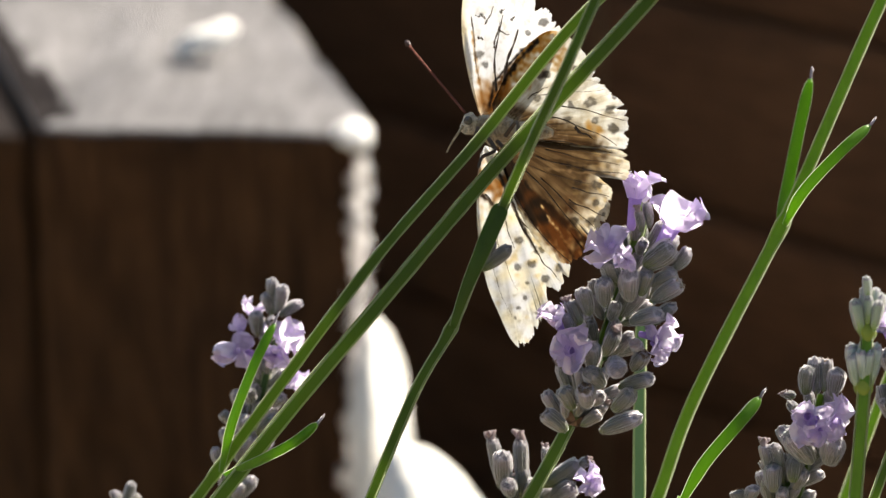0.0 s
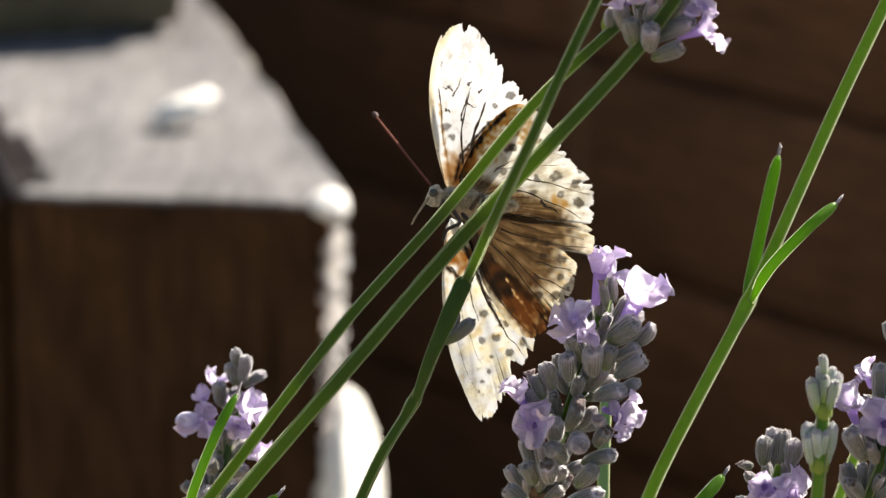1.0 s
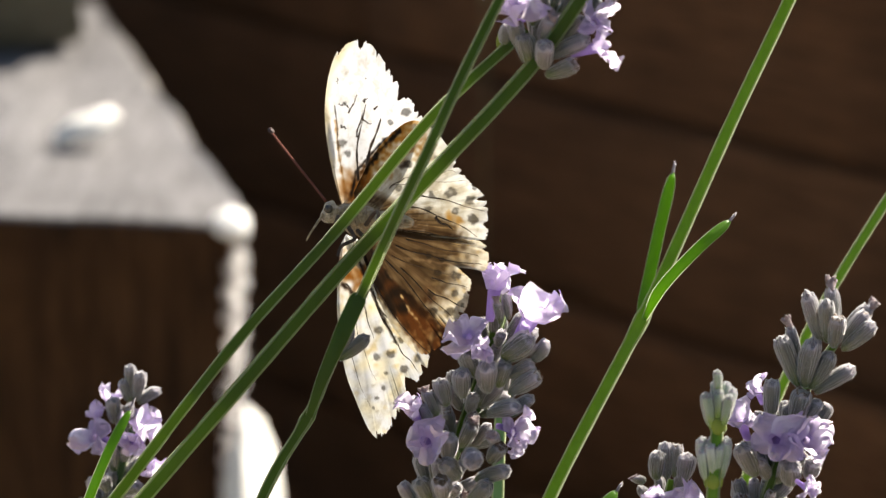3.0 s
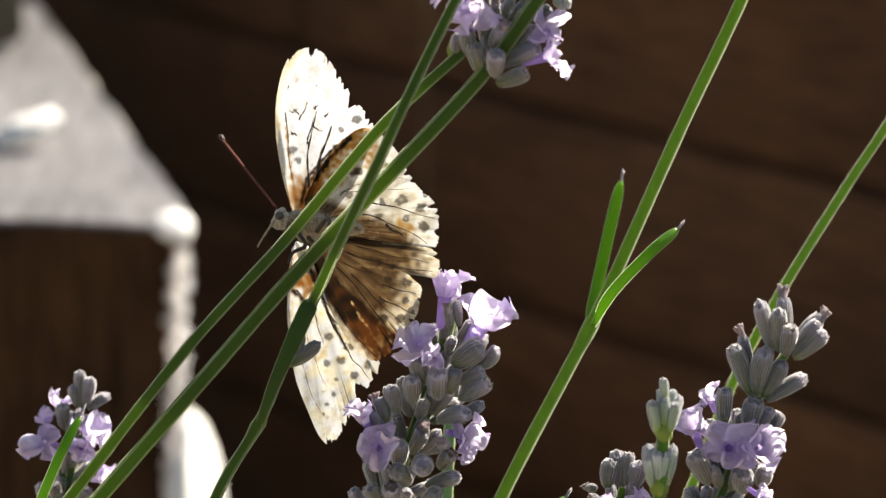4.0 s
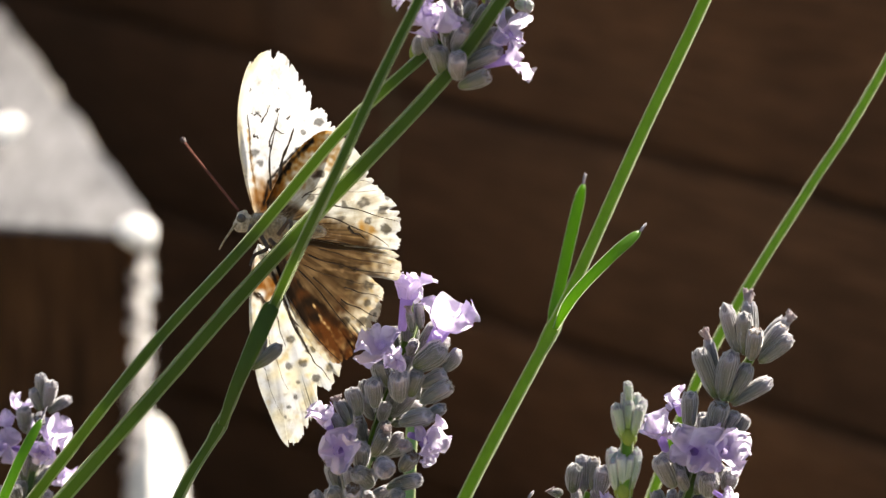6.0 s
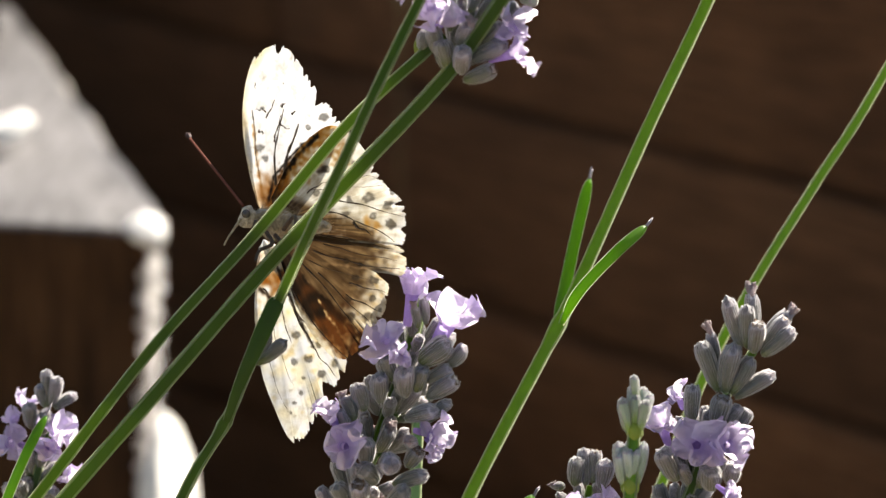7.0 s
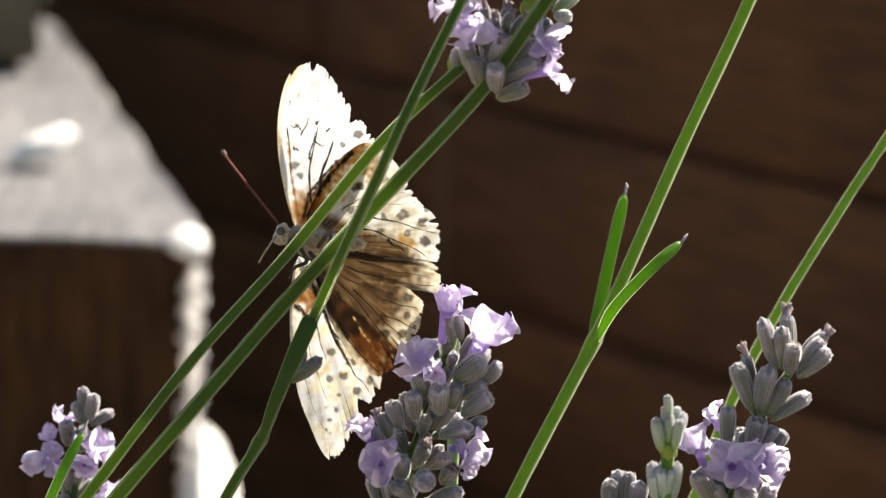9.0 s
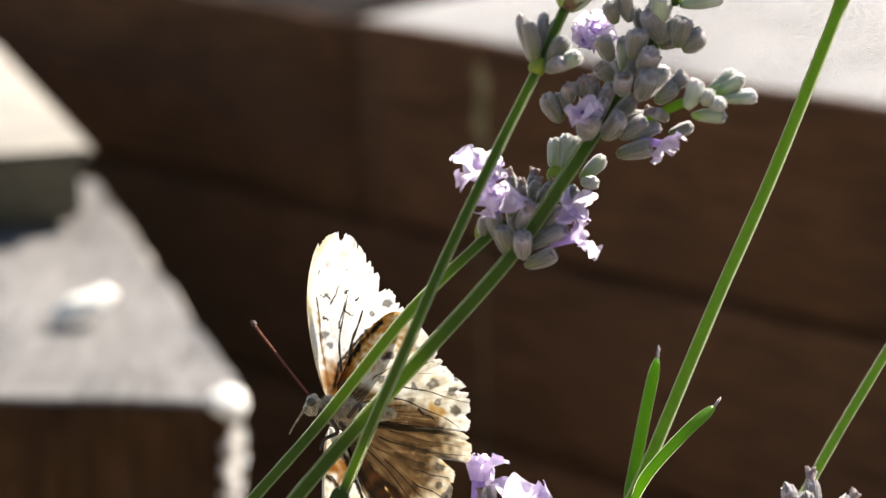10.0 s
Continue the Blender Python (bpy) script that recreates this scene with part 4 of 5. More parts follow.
def right_spike():
    plant, base, rng = lavender("tall open lavender spike with violet flowers and plump buds", [at(1190, 1020, 0.002), at(1245, 880, 0.0), at(1282, 775, 0.0), at(1320, 690, 0.0), at(1358, 632, 0.0)], 16, STEM, (0.06, 0.0), 12)
    add_buds(plant, base, -0.001, ((1340, 633, 1309, 543, 1, 30), (1348, 634, 1344, 553, 3, 29), (1357, 640, 1367, 583, 4, 31), (1368, 634, 1416, 573, 1, 27), (1367, 644, 1429, 596, 2, 31)), rng, GREY_BUDS)
    add_buds(plant, base, 0.001, ((1355, 618, 1361, 533, -1, 29), (1366, 629, 1413, 557, 0, 27), (1301, 678, 1284, 599, 0, 21)), rng, FADED_BUDS)
    add_buds(plant, base, -0.001, ((1301, 712, 1265, 619, 1, 32), (1307, 713, 1311, 626, 3, 37), (1314, 714, 1356, 649, 2, 31), (1318, 719, 1389, 669, 1, 29), (1249, 768, 1249, 694, 2, 30), (1289, 774, 1305, 711, 3, 37), (1303, 772, 1327, 726, 1, 27), (1328, 773, 1352, 737, 0, 25), (1225, 865, 1198, 809, 3, 37), (1279, 879, 1289, 834, 5, 40), (1310, 869, 1330, 834, 3, 30)), rng, GREY_BUDS)
    for x, y, n, ln, sp in ((1282, 790, 9, 62, 44), (1255, 865, 11, 66, 52), (1225, 935, 11, 68, 56)):
        add_whorl(plant, base, at(x, y, 0.002), aim(0.22, 0.95, 0), n, ln, sp, rng, GREY_BUDS, 16)
    for x, y, d, way, size, cup in ((1196, 762, 0.001, (-0.3, 0.8, -0.4), 84, 1), (1225, 711, 0.001, (-0.3, 0.7, -0.6), 54, 1), (1258, 798, -0.007, (-0.12, 0.02, -1), 100, 0), (1312, 798, -0.006, (0.35, 0.0, -0.95), 90, 0), (1315, 884, -0.008, (0.6, -0.4, -0.6), 50, 0)):
        add_flower(plant, base, at(x, y, d), aim(*way), size * CELL, rng, cup=cup)
    return plant


def green_spike():
    plant, base, rng = lavender("young lavender shoot with pale green unopened buds", [at(1122, 1060, -0.009), at(1138, 880, -0.012), at(1146, 760, -0.012)], 25, FRESH, (0.05, -0.03), 13)
    for x, y, n, ln in ((1138, 866, 7, 66), (1146, 770, 6, 58), (1147, 730, 3, 46)):
        add_whorl(plant, base, at(x, y, -0.012), aim(0.03, 1, 0), n, ln, 14, rng, GREEN_BUDS, 12 if n > 4 else 5, 0.36, bracts=False)
    for x, y in ((1138, 862), (1146, 765)):
        bm = bmesh.new()
        blob(bm, at(x, y + 4, -0.012) - base, aim(0, 1, 0), 40 * CELL, 32 * CELL, 14, 8, 0.15, x)
        part("bract", bm, LIME, plant, "lime-green cup under the buds")
    return plant


def low_right_spike():
    plant, base, rng = lavender("low lavender spike with a cluster of violet flowers", [at(1030, 1080, 0.006), at(1060, 960, 0.005), at(1078, 880, 0.005)], 16, STEM, (0.03, 0.02), 14)
    for x, y, n, ln, sp in ((1000, 1085, 9, 64, 46), (1022, 1040, 9, 64, 46), (1048, 990, 9, 62, 46), (1066, 935, 8, 60, 40)):
        add_whorl(plant, base, at(x, y, 0.007), aim(0.25, 0.95, 0), n, ln, sp, rng, GREY_BUDS, 14)
    add_buds(plant, base, 0.002, ((1050, 885, 1051, 834, 2, 31), (1070, 885, 1066, 818, 1, 27), (1081, 881, 1087, 817, 1, 25), (1095, 889, 1105, 834, 1, 35), (1063, 1006, 1024, 945, 3, 46), (1084, 1006, 1104, 962, 3, 46), (1005, 1015, 997, 966, 0, 24), (992, 1056, 987, 1004, 1, 32), (1025, 1039, 1031, 995, 1, 32), (934, 1072, 928, 1048, 0, 28), (951, 1068, 950, 1040, 1, 28)), rng, GREY_BUDS)
    add_buds(plant, base, 0.002, ((984, 1015, 981, 967, 0, 25), (1028, 889, 1020, 872, 0, 22)), rng, FADED_BUDS)
    for x, y, d, way, size, cup in ((1052, 919, -0.003, (-0.2, 0.05, -1), 96, 0), (1100, 927, -0.0025, (0.35, 0, -0.95), 92, 0), (1074, 943, -0.006, (0.1, -0.5, -0.85), 60, 0)):
        add_flower(plant, base, at(x, y, d), aim(*way), size * CELL, rng, cup=cup)
    return plant


def low_spike():
    plant, base, rng = lavender("low lavender spike with slim mauve buds", [at(548, 1150, 0.014), at(575, 1040, 0.012)], 16, STEM, (-0.04, 0.05), 15)
    add_buds(plant, base, 0.012, ((513, 1048, 518, 975, 3, 38), (578, 1041, 651, 1003, 1, 32), (595, 1064, 643, 1036, 2, 36), (528, 1054, 526, 1034, 4, 30), (551, 1061, 578, 1038, 2, 30)), rng, GREY_BUDS)
    add_buds(plant, base, 0.012, ((507, 1038, 507, 953, 0, 27), (550, 1048, 549, 956, 1, 28), (592, 1011, 597, 968, -2, 20), (648, 1008, 663, 991, 1, 21)), rng, FADED_BUDS)
    add_whorl(plant, base, at(552, 1075, 0.013), aim(0.1, 1, 0), 8, 60, 40, rng, GREY_BUDS + FADED_BUDS, 12, 0.40)
    for x, y, d, way, size, cup in ((668, 1024, 0.007, (0.6, 0.1, -0.8), 64, 0), (675, 1038, 0.008, (0.5, -0.4, -0.75), 44, 0)):
        add_flower(plant, base, at(x, y, d), aim(*way), size * CELL, rng, cup=cup)
    return plant


def far_thin_stem():
    plant, base, rng = lavender("thin green lavender stem leaning behind the open spike", [at(1180, 900, 0.035), at(1262, 690, 0.032), at(1348, 525, 0.030), at(1466, 335, 0.030), at(1574, 165, 0.030), at(1800, -250, 0.028)], 19, FRESH, (0.03, 0.08), 16)
    return plant


def corner_tip():
    plant, base, rng = lavender("lavender tip with small sunlit buds", [at(-200, 1150, 0.025), at(-172, 1075, 0.025)], 14, STEM, (-0.2, 0.06), 17)
    add_whorl(plant, base, at(-172, 1085, 0.025), aim(0.1, 1, 0), 5, 50, 40, rng, GREY_BUDS, 8)
    return plant


def seeding_grass(points, label, seed):
    """A withered grass stalk by the wall with a slim seed head."""
    base = Vector((points[0][0], points[0][1], 0))
    plant = thing("grass_stalk", base, label, "grass")
    line = spline(points, 30)
    line[0] = line[0] - Vector((0, 0, 0.004))
    bm = bmesh.new()
    sweep(bm, [p - base for p in line], lambda s: 0.00045 - 0.00015 * s, 8)
    part("stem", bm, STRAW, plant)
    rng = random.Random(seed)
    bm = bmesh.new()
    for k in range(60):
        f = k / 59
        p = line[22].lerp(line[30], f)
        out = Vector((rng.uniform(-1, 1), rng.uniform(-1, 1), 1.3)).normalized()
        blob(bm, p + out * 0.0022 * math.sin(math.pi * (0.15 + 0.75 * f)) - base, out, 0.0065, 0.0018, 6, 5)
    part("seed_head", bm, STRAW, plant, "slim olive-brown seed head")
    return plant


tall_stem_with_leaves()
slanting_stem_one()
slanting_stem_two()
thin_crossing_stem()
main_spike()
upright_stem_behind()
lone_leaf_stem()
left_spike()
RIGHT_SPIKE = right_spike()
GREEN_SPIKE = green_spike()
LOW_RIGHT_SPIKE = low_right_spike()
low_spike()
FAR_STEM = far_thin_stem()
corner_tip()
seeding_grass([(-0.015, 0.519, 0.0), (-0.014, 0.519, 0.2), (-0.012, 0.517, 0.34), (-0.0112, 0.5165, 0.394)], "withered olive grass stalk before a sleeper wall", 22)


# ---- butterfly ----
from mathutils.bvhtree import BVHTree

CREAM, ORANGE, BROWN = (0.80, 0.805, 0.81), (0.45, 0.27, 0.085), (0.13, 0.078, 0.036)


def mixc(a, b, f):
    f = min(1.0, max(0.0, f))
    return tuple(x + (y - x) * f for x, y in zip(a, b))


def cells(p):
    """The cells across and down of a place, the inverse of at()."""
    q = p - HEART
    k = CELL * (1 + q.dot(AWAY) / REACH)
    return 784 + q.dot(RIGHT) / k, 441 - q.dot(RISE) / k


def off_line(x, y, line):
    """How far a cell lies from a broken line."""
    best = 1e9
    for (x0, y0), (x1, y1) in zip(line, line[1:]):
        dx, dy = x1 - x0, y1 - y0
        f = min(1, max(0, ((x - x0) * dx + (y - y0) * dy) / (dx * dx + dy * dy)))
        best = min(best, math.hypot(x - x0 - f * dx, y - y0 - f * dy))
    return best


def mottle(x, y, size, k):
    return noise.noise(Vector((x / size, y / size, k * 3.7)))


def fibre(x, y, x0, y0, k, fine=26.0):
    """Streaks that fan out from a wing's root."""
    w, r = math.atan2(y - y0, x - x0), math.hypot(x - x0, y - y0)
    return noise.noise(Vector((w * fine, r * 0.011, k * 2.3))) * 0.7 + 0.4 * noise.noise(Vector((w * fine * 2.6, r * 0.03, k)))


def wing(fly, home, root, outline, tears, paint, veins, spots, seed, worn=(0.25, 0.8), camber=0.0012):
    """A scaled wing: a thin pleated sheet from its root to a worn, torn margin, with raised veins and dark spots."""
    n, m = 320, 96
    rim = spline(outline, n)
    around = sum((q - p).length for p, q in zip(rim, rim[1:]))
    nicks = []
    for x, y, half, deep in tears:
        j = min(range(n), key=lambda i: math.dist(cells(rim[i]), (x, y)))
        nicks.append((j / n, 1.3 * half * CELL / around, 1.35 * deep * CELL / (rim[j] - root).length))

    def depth_of(s, r):
        if not worn[0] < s < worn[1]:
            return 1.0
        k = 1 - 0.012 * (1 + noise.noise(Vector((s * 60, seed, 0)))) - 0.017 * (1 + noise.noise(Vector((s * 190, seed, 5))))
        for ts, tw, td in nicks:
            k -= td * max(0, 1 - abs(s - ts) / tw) ** 0.6
        return 1 - (1 - k) * max(0, (r - 0.6) / 0.4) ** 1.5

    def spot_at(s, r):
        i = min(n - 1, max(0, int(s * n)))
        edge = rim[i].lerp(rim[i + 1], s * n - i)
        p = root.lerp(edge, r * depth_of(s, r))
        pleat = 0.00007 * math.sin(s * 2 * math.pi * 9 + seed) * min(1, r * 2)
        return p + AWAY * (camber * math.sin(math.pi * r) + pleat + 0.0006 * noise.noise(Vector((s * 5, r * 3, seed)))) - home

    bm = bmesh.new()
    tint = bm.loops.layers.color.new("pigment")
    rows = [[bm.verts.new(spot_at(j / n, (i / m) ** 0.8)) for j in range(n + 1)] for i in range(1, m + 1)]
    tip = bm.verts.new(root - home)
    reach = {tip: 0.0}
    for i, row in enumerate(rows):
        for v in row:
            reach[v] = ((i + 1) / m) ** 0.8
    for j in range(n):
        bm.faces.new((tip, rows[0][j], rows[0][j + 1]))
    for a, b in zip(rows, rows[1:]):
        for j in range(n):
            bm.faces.new((a[j], b[j], b[j + 1], a[j + 1]))
    shade = {}
    for v, r in reach.items():
        x, y = cells(v.co + home)
        c = paint(x, y, r)
        for k, (sx, sy, size) in enumerate(spots):
            far = math.hypot((x - sx) * (0.85 + 0.3 * (k % 2)), y - sy) / size
            if far < 2.0:
                far += 0.45 * mottle(x, y, 6.5, k) + 0.15 * mottle(x, y, 2.5, k)
                ring = max(0, 0.6 - far) * (0.3 if k % 3 == 0 else 0.1)
                c = mixc(c, (0.075, 0.06, 0.045), min(1, max(0, (1.0 - far) * 2.5)) * 0.54 - ring)
        shade[v] = c
    for f in bm.faces:
        for loop in f.loops:
            loop[tint] = (*shade[loop.vert], 1)
    sheet_map = BVHTree.FromBMesh(bm)
    sheet = part("wing", bm, WING, fly)
    for k, (x0, y0, x1, y1, x2, y2, w) in enumerate(veins):
        line = []
        for q in range(19):
            f = q / 18
            x = x0 * (1 - f) ** 2 + 2 * x1 * f * (1 - f) + x2 * f * f + 1.2 * math.sin(f * 9 + k)
            y = y0 * (1 - f) ** 2 + 2 * y1 * f * (1 - f) + y2 * f * f + 1.2 * math.sin(f * 11 + k * 2)
            near, far = at(x, y, -0.05) - home, at(x, y, 0.10) - home
            hit = sheet_map.ray_cast(near, (far - near).normalized())[0]
            if hit:
                line.append(hit - AWAY * 0.00008)
        if len(line) > 4:
            bm = bmesh.new()
            sweep(bm, line, lambda q: w * 0.47 * CELL * (1.15 - 0.75 * q) * (1 + 0.3 * math.sin(q * 23 + k)), 6)
            part("vein", bm, VEIN, sheet)
    return sheet


def butterfly():
    home = at(520, 405, 0.004)
    fly = thing("butterfly", home, "worn pale fritillary butterfly with tattered spotted wings, resting on lavender", "butterfly")

    def lie(x):
        """The wings lean: their hind margins come towards the light's lee side."""
        return 0.0105 - (x - 490) * CELL * 0.70

    dark = (0.055, 0.03, 0.015)
    rust = (0.26, 0.16, 0.068)

    def fore_paint(x, y, r):
        lead = off_line(x, y, ((501, 94), (474, 128), (459, 190), (459, 255), (470, 320), (484, 372)))
        c = mixc(CREAM, (0.82, 0.76, 0.62), 0.75 - lead / 14 + 0.4 * mottle(x, y, 14, 1))
        c = mixc(c, (0.50, 0.34, 0.15), 0.7 - off_line(x, y, ((476, 232), (482, 292), (492, 350))) / 6 + 0.55 * mottle(x, y, 7, 2))
        c = mixc(c, ORANGE, 1.2 - math.hypot(x - 508, (y - 354) * 0.9) / 33 + 0.45 * mottle(x, y, 13, 3))
        c = mixc(c, rust, 1.0 - off_line(x, y, ((500, 372), (512, 335), (540, 300), (556, 280))) / 10 + 0.8 * mottle(x, y, 8, 4))
        c = mixc(c, dark, 0.9 - off_line(x, y, ((504, 362), (513, 322), (534, 296), (562, 266), (600, 240))) / 4 + 0.6 * mottle(x, y, 6, 5))
        return mixc(c, (0.35, 0.30, 0.22), 1.2 * mottle(x, y, 11, 6) - 0.62)

    def low_fore_paint(x, y, r):
        c = mixc(CREAM, (0.86, 0.81, 0.66), 0.25 + 0.9 * mottle(x, y, 26, 7))
        c = mixc(c, (0.76, 0.66, 0.43), 1.6 * mottle(x, y, 17, 8) - 0.45)
        c = mixc(c, ORANGE, 1.1 - math.hypot(x - 512, y - 496) / 34 + 0.9 * mottle(x, y, 12, 9))
        c = mixc(c, dark, 0.9 - off_line(x, y, ((514, 470), (540, 536), (566, 590), (582, 622))) / 5 + 0.7 * mottle(x, y, 7, 10))
        c = mixc(c, BROWN, 0.8 - off_line(x, y, ((488, 520), (500, 530), (512, 545))) / 8 + 0.9 * mottle(x, y, 8, 11))
        return mixc(c, (0.34, 0.28, 0.19), 1.4 * mottle(x, y, 9, 12) - 0.75)

    def hind_paint(x, y, r):
        brim = off_line(x, y, ((503, 374), (512, 340), (540, 304), (566, 272), (590, 250)))
        c = mixc((0.79, 0.78, 0.74), (0.58, 0.54, 0.455), 0.22 + 1.0 * mottle(x, y, 18, 13) + 0.5 * fibre(x, y, 512, 402, 2))
        # gold marbling behind the upper rim
        c = mixc(c, (0.54, 0.37, 0.14), 1.15 - brim / 34 + 1.1 * mottle(x, y, 10, 16))
        c = mixc(c, (0.50, 0.35, 0.15), 0.8 - math.hypot(x - 628, (y - 284) * 0.8) / 26 + 1.0 * mottle(x, y, 9, 20))
        c = mixc(c, BROWN, 0.9 - math.hypot((x - 598) * 0.7, y - 306) / 13 + 1.1 * mottle(x, y, 9, 19))
        c = mixc(c, ORANGE, 1.5 - math.hypot(x - 514, (y - 346) * 0.8) / 24 + 0.5 * mottle(x, y, 9, 17))
        c = mixc(c, dark, 1.15 - brim / 5.5 + 1.1 * mottle(x, y, 7, 18))
        c = mixc(c, (0.30, 0.24, 0.16), 0.75 - math.hypot((x - 540) / 40, (y - 388) / 16) + 0.6 * mottle(x, y, 10, 27))
        # the brown field below the long vein
        low = (y - 374 - (x - 600) * 0.36) / 18
        field = min(1, max(0, 0.15 + low)) * min(1, max(0, (712 - x) / 34 + 0.5 * mottle(x, y, 9, 14)))
        streak = fibre(x, y, 512, 402, 3, 30)
        c = mixc(c, mixc((0.37, 0.295, 0.195), (0.165, 0.108, 0.058), 0.40 + 1.3 * streak + 0.3 * low - 0.35), field * 1.15)
        c = mixc(c, (0.56, 0.45, 0.30), field * (2.4 * fibre(x, y, 512, 402, 5, 44) - 0.75))
        c = mixc(c, (0.60, 0.42, 0.17), 0.85 - math.hypot(x - 684, (y - 404) * 1.3) / 22 + 0.7 * mottle(x, y, 9, 15))
        return mixc(c, CREAM, (r - 0.90) * 8 * min(1, max(0, (x - 640) / 30)) + 0.3 * mottle(x, y, 7, 21))

    def low_hind_paint(x, y, r):
        c = mixc((0.235, 0.17, 0.10), (0.37, 0.295, 0.20), 0.3 + 0.6 * mottle(x, y, 20, 22) + 1.0 * fibre(x, y, 514, 414, 4, 22))
        c = mixc(c, (0.11, 0.066, 0.033), 1.3 * fibre(x, y, 514, 414, 6, 26) - 0.4 + (0.55 - r) * 0.7)
        c = mixc(c, (0.76, 0.735, 0.66), (r - 0.72) * 4.0 + 0.45 * mottle(x, y, 12, 23))
        c = mixc(c, (0.62, 0.52, 0.34), (1.4 * mottle(x, y, 11, 28) - 0.25) * min(1, max(0, (r - 0.6) * 4)))
        c = mixc(c, BROWN, 0.45 - off_line(x, y, ((545, 440), (600, 458), (668, 468), (690, 468))) / 6 + 0.6 * mottle(x, y, 9, 24))
        c = mixc(c, (0.52, 0.42, 0.30), 0.6 - off_line(x, y, ((600, 474), (660, 482), (720, 488))) / 6 + 0.7 * mottle(x, y, 8, 29))
        c = mixc(c, (0.20, 0.11, 0.045), 0.85 - math.hypot(x - 640, (y - 540) * 0.8) / 16 + 0.8 * mottle(x, y, 8, 30))
        # the dark fold beside the fore wing
        f = min(1, max(0, ((x - 548) * 0.69 + (y - 492) * 0.72) / 150))
        fold = off_line(x, y, ((528, 462), (560, 520), (648, 616))) / (13 + 15 * f)
        inside = min(1, max(0, (1.9 - 1.5 * fold + 0.25 * mottle(x, y, 7, 25)) * 2))
        grain = fibre(x, y, 514, 414, 8, 17)
        deep = mixc((0.080, 0.049, 0.024), (0.27, 0.145, 0.052), f * 1.25 - 0.25 + 1.1 * mottle(x, y, 24, 26) + 0.5 * grain)
        deep = mixc(deep, (0.33, 0.21, 0.10), 1.5 * grain - 0.75 + 0.35 * f)
        c = mixc(c, deep, inside)
        c = mixc(c, (0.70, 0.58, 0.40), inside * (0.8 - off_line(x, y, ((592, 540), (606, 566), (624, 588))) / 4 + 0.9 * mottle(x, y, 7, 31) - 0.25))
        return mixc(c, (0.74, 0.62, 0.42), 1.4 * f + 0.5 * mottle(x, y, 8, 32) - 1.25)

    def P(*pts):
        return [at(x, 410 + (y - 410) * 1.022, lie(x) + d) for x, y, d in pts]

    wing(fly, home, at(492, 392, lie(492) + 0.003),
         P((484, 372, 0.003), (470, 320, 0.003), (459, 255, 0.003), (459, 190, 0.003), (474, 128, 0.002), (501, 93, 0.002), (536, 94, 0.002), (561, 122, 0.002), (596, 174, 0.002), (624, 210, 0.003), (640, 246, 0.004), (622, 300, 0.005), (560, 372, 0.005), (515, 398, 0.004)),
         [(521, 92, 7, 12), (548, 106, 4, 5), (566, 130, 4, 6), (574, 142, 3, 5), (580, 152, 4, 6), (590, 180, 9, 17), (598, 190, 4, 6), (620, 206, 6, 7), (628, 216, 4, 6)], fore_paint,
         [(524, 340, 536, 282, 556, 230, 7.5), (515, 335, 510, 265, 531, 202, 4.2), (513, 262, 517, 240, 526, 214, 3.6), (499, 219, 506, 206, 515, 188, 3.2), (500, 208, 495, 206, 490, 199, 3.0), (490, 206, 486, 204, 480, 202, 2.2), (522, 228, 531, 236, 540, 238, 3.0), (526, 198, 530, 192, 533, 194, 3.0), (544, 213, 548, 208, 551, 206, 3.8), (486, 240, 491, 245, 496, 246, 4.0), (545, 304, 572, 270, 604, 244, 7.0), (476, 205, 478, 260, 486, 320, 2.4), (480, 158, 480, 162, 479, 167, 1.4)],
         [(486, 272, 9), (498, 290, 8), (601, 218, 8), (573, 235, 7), (492, 202, 4), (527, 197, 4), (530, 158, 2)], 1.0, (0.33, 0.76))
    wing(fly, home, at(494, 432, lie(494) + 0.003),
         P((486, 446, 0.003), (480, 500, 0.003), (479, 573, 0.003), (491, 661, 0.002), (513, 722, 0.001), (537, 772, 0.001), (562, 786, 0.001), (588, 752, 0.001), (600, 722, 0.002), (624, 690, 0.002), (645, 650, 0.003), (620, 600, 0.004), (560, 500, 0.005), (515, 440, 0.004)),
         [(548, 784, 4, 6), (574, 770, 4, 9), (584, 756, 5, 10), (594, 742, 3, 5), (598, 702, 14, 20), (610, 698, 6, 6), (634, 676, 5, 9)], low_fore_paint,
         [(524, 552, 532, 580, 542, 616, 2.2), (540, 532, 556, 580, 584, 626, 5.2), (584, 626, 600, 650, 622, 672, 2.4), (512, 590, 522, 640, 548, 690, 1.3), (552, 560, 580, 600, 632, 640, 2.4), (494, 520, 500, 524, 506, 534, 3.4), (502, 640, 514, 690, 536, 736, 1.0)],
         [(551, 601, 8), (592, 617, 8), (573, 643, 8), (619, 650, 9), (597, 669, 8), (549, 648, 8), (564, 676, 4), (559, 702, 5), (548, 720, 4), (542, 737, 4), (580, 730, 3), (528, 626, 4)], 2.0, (0.42, 0.80))
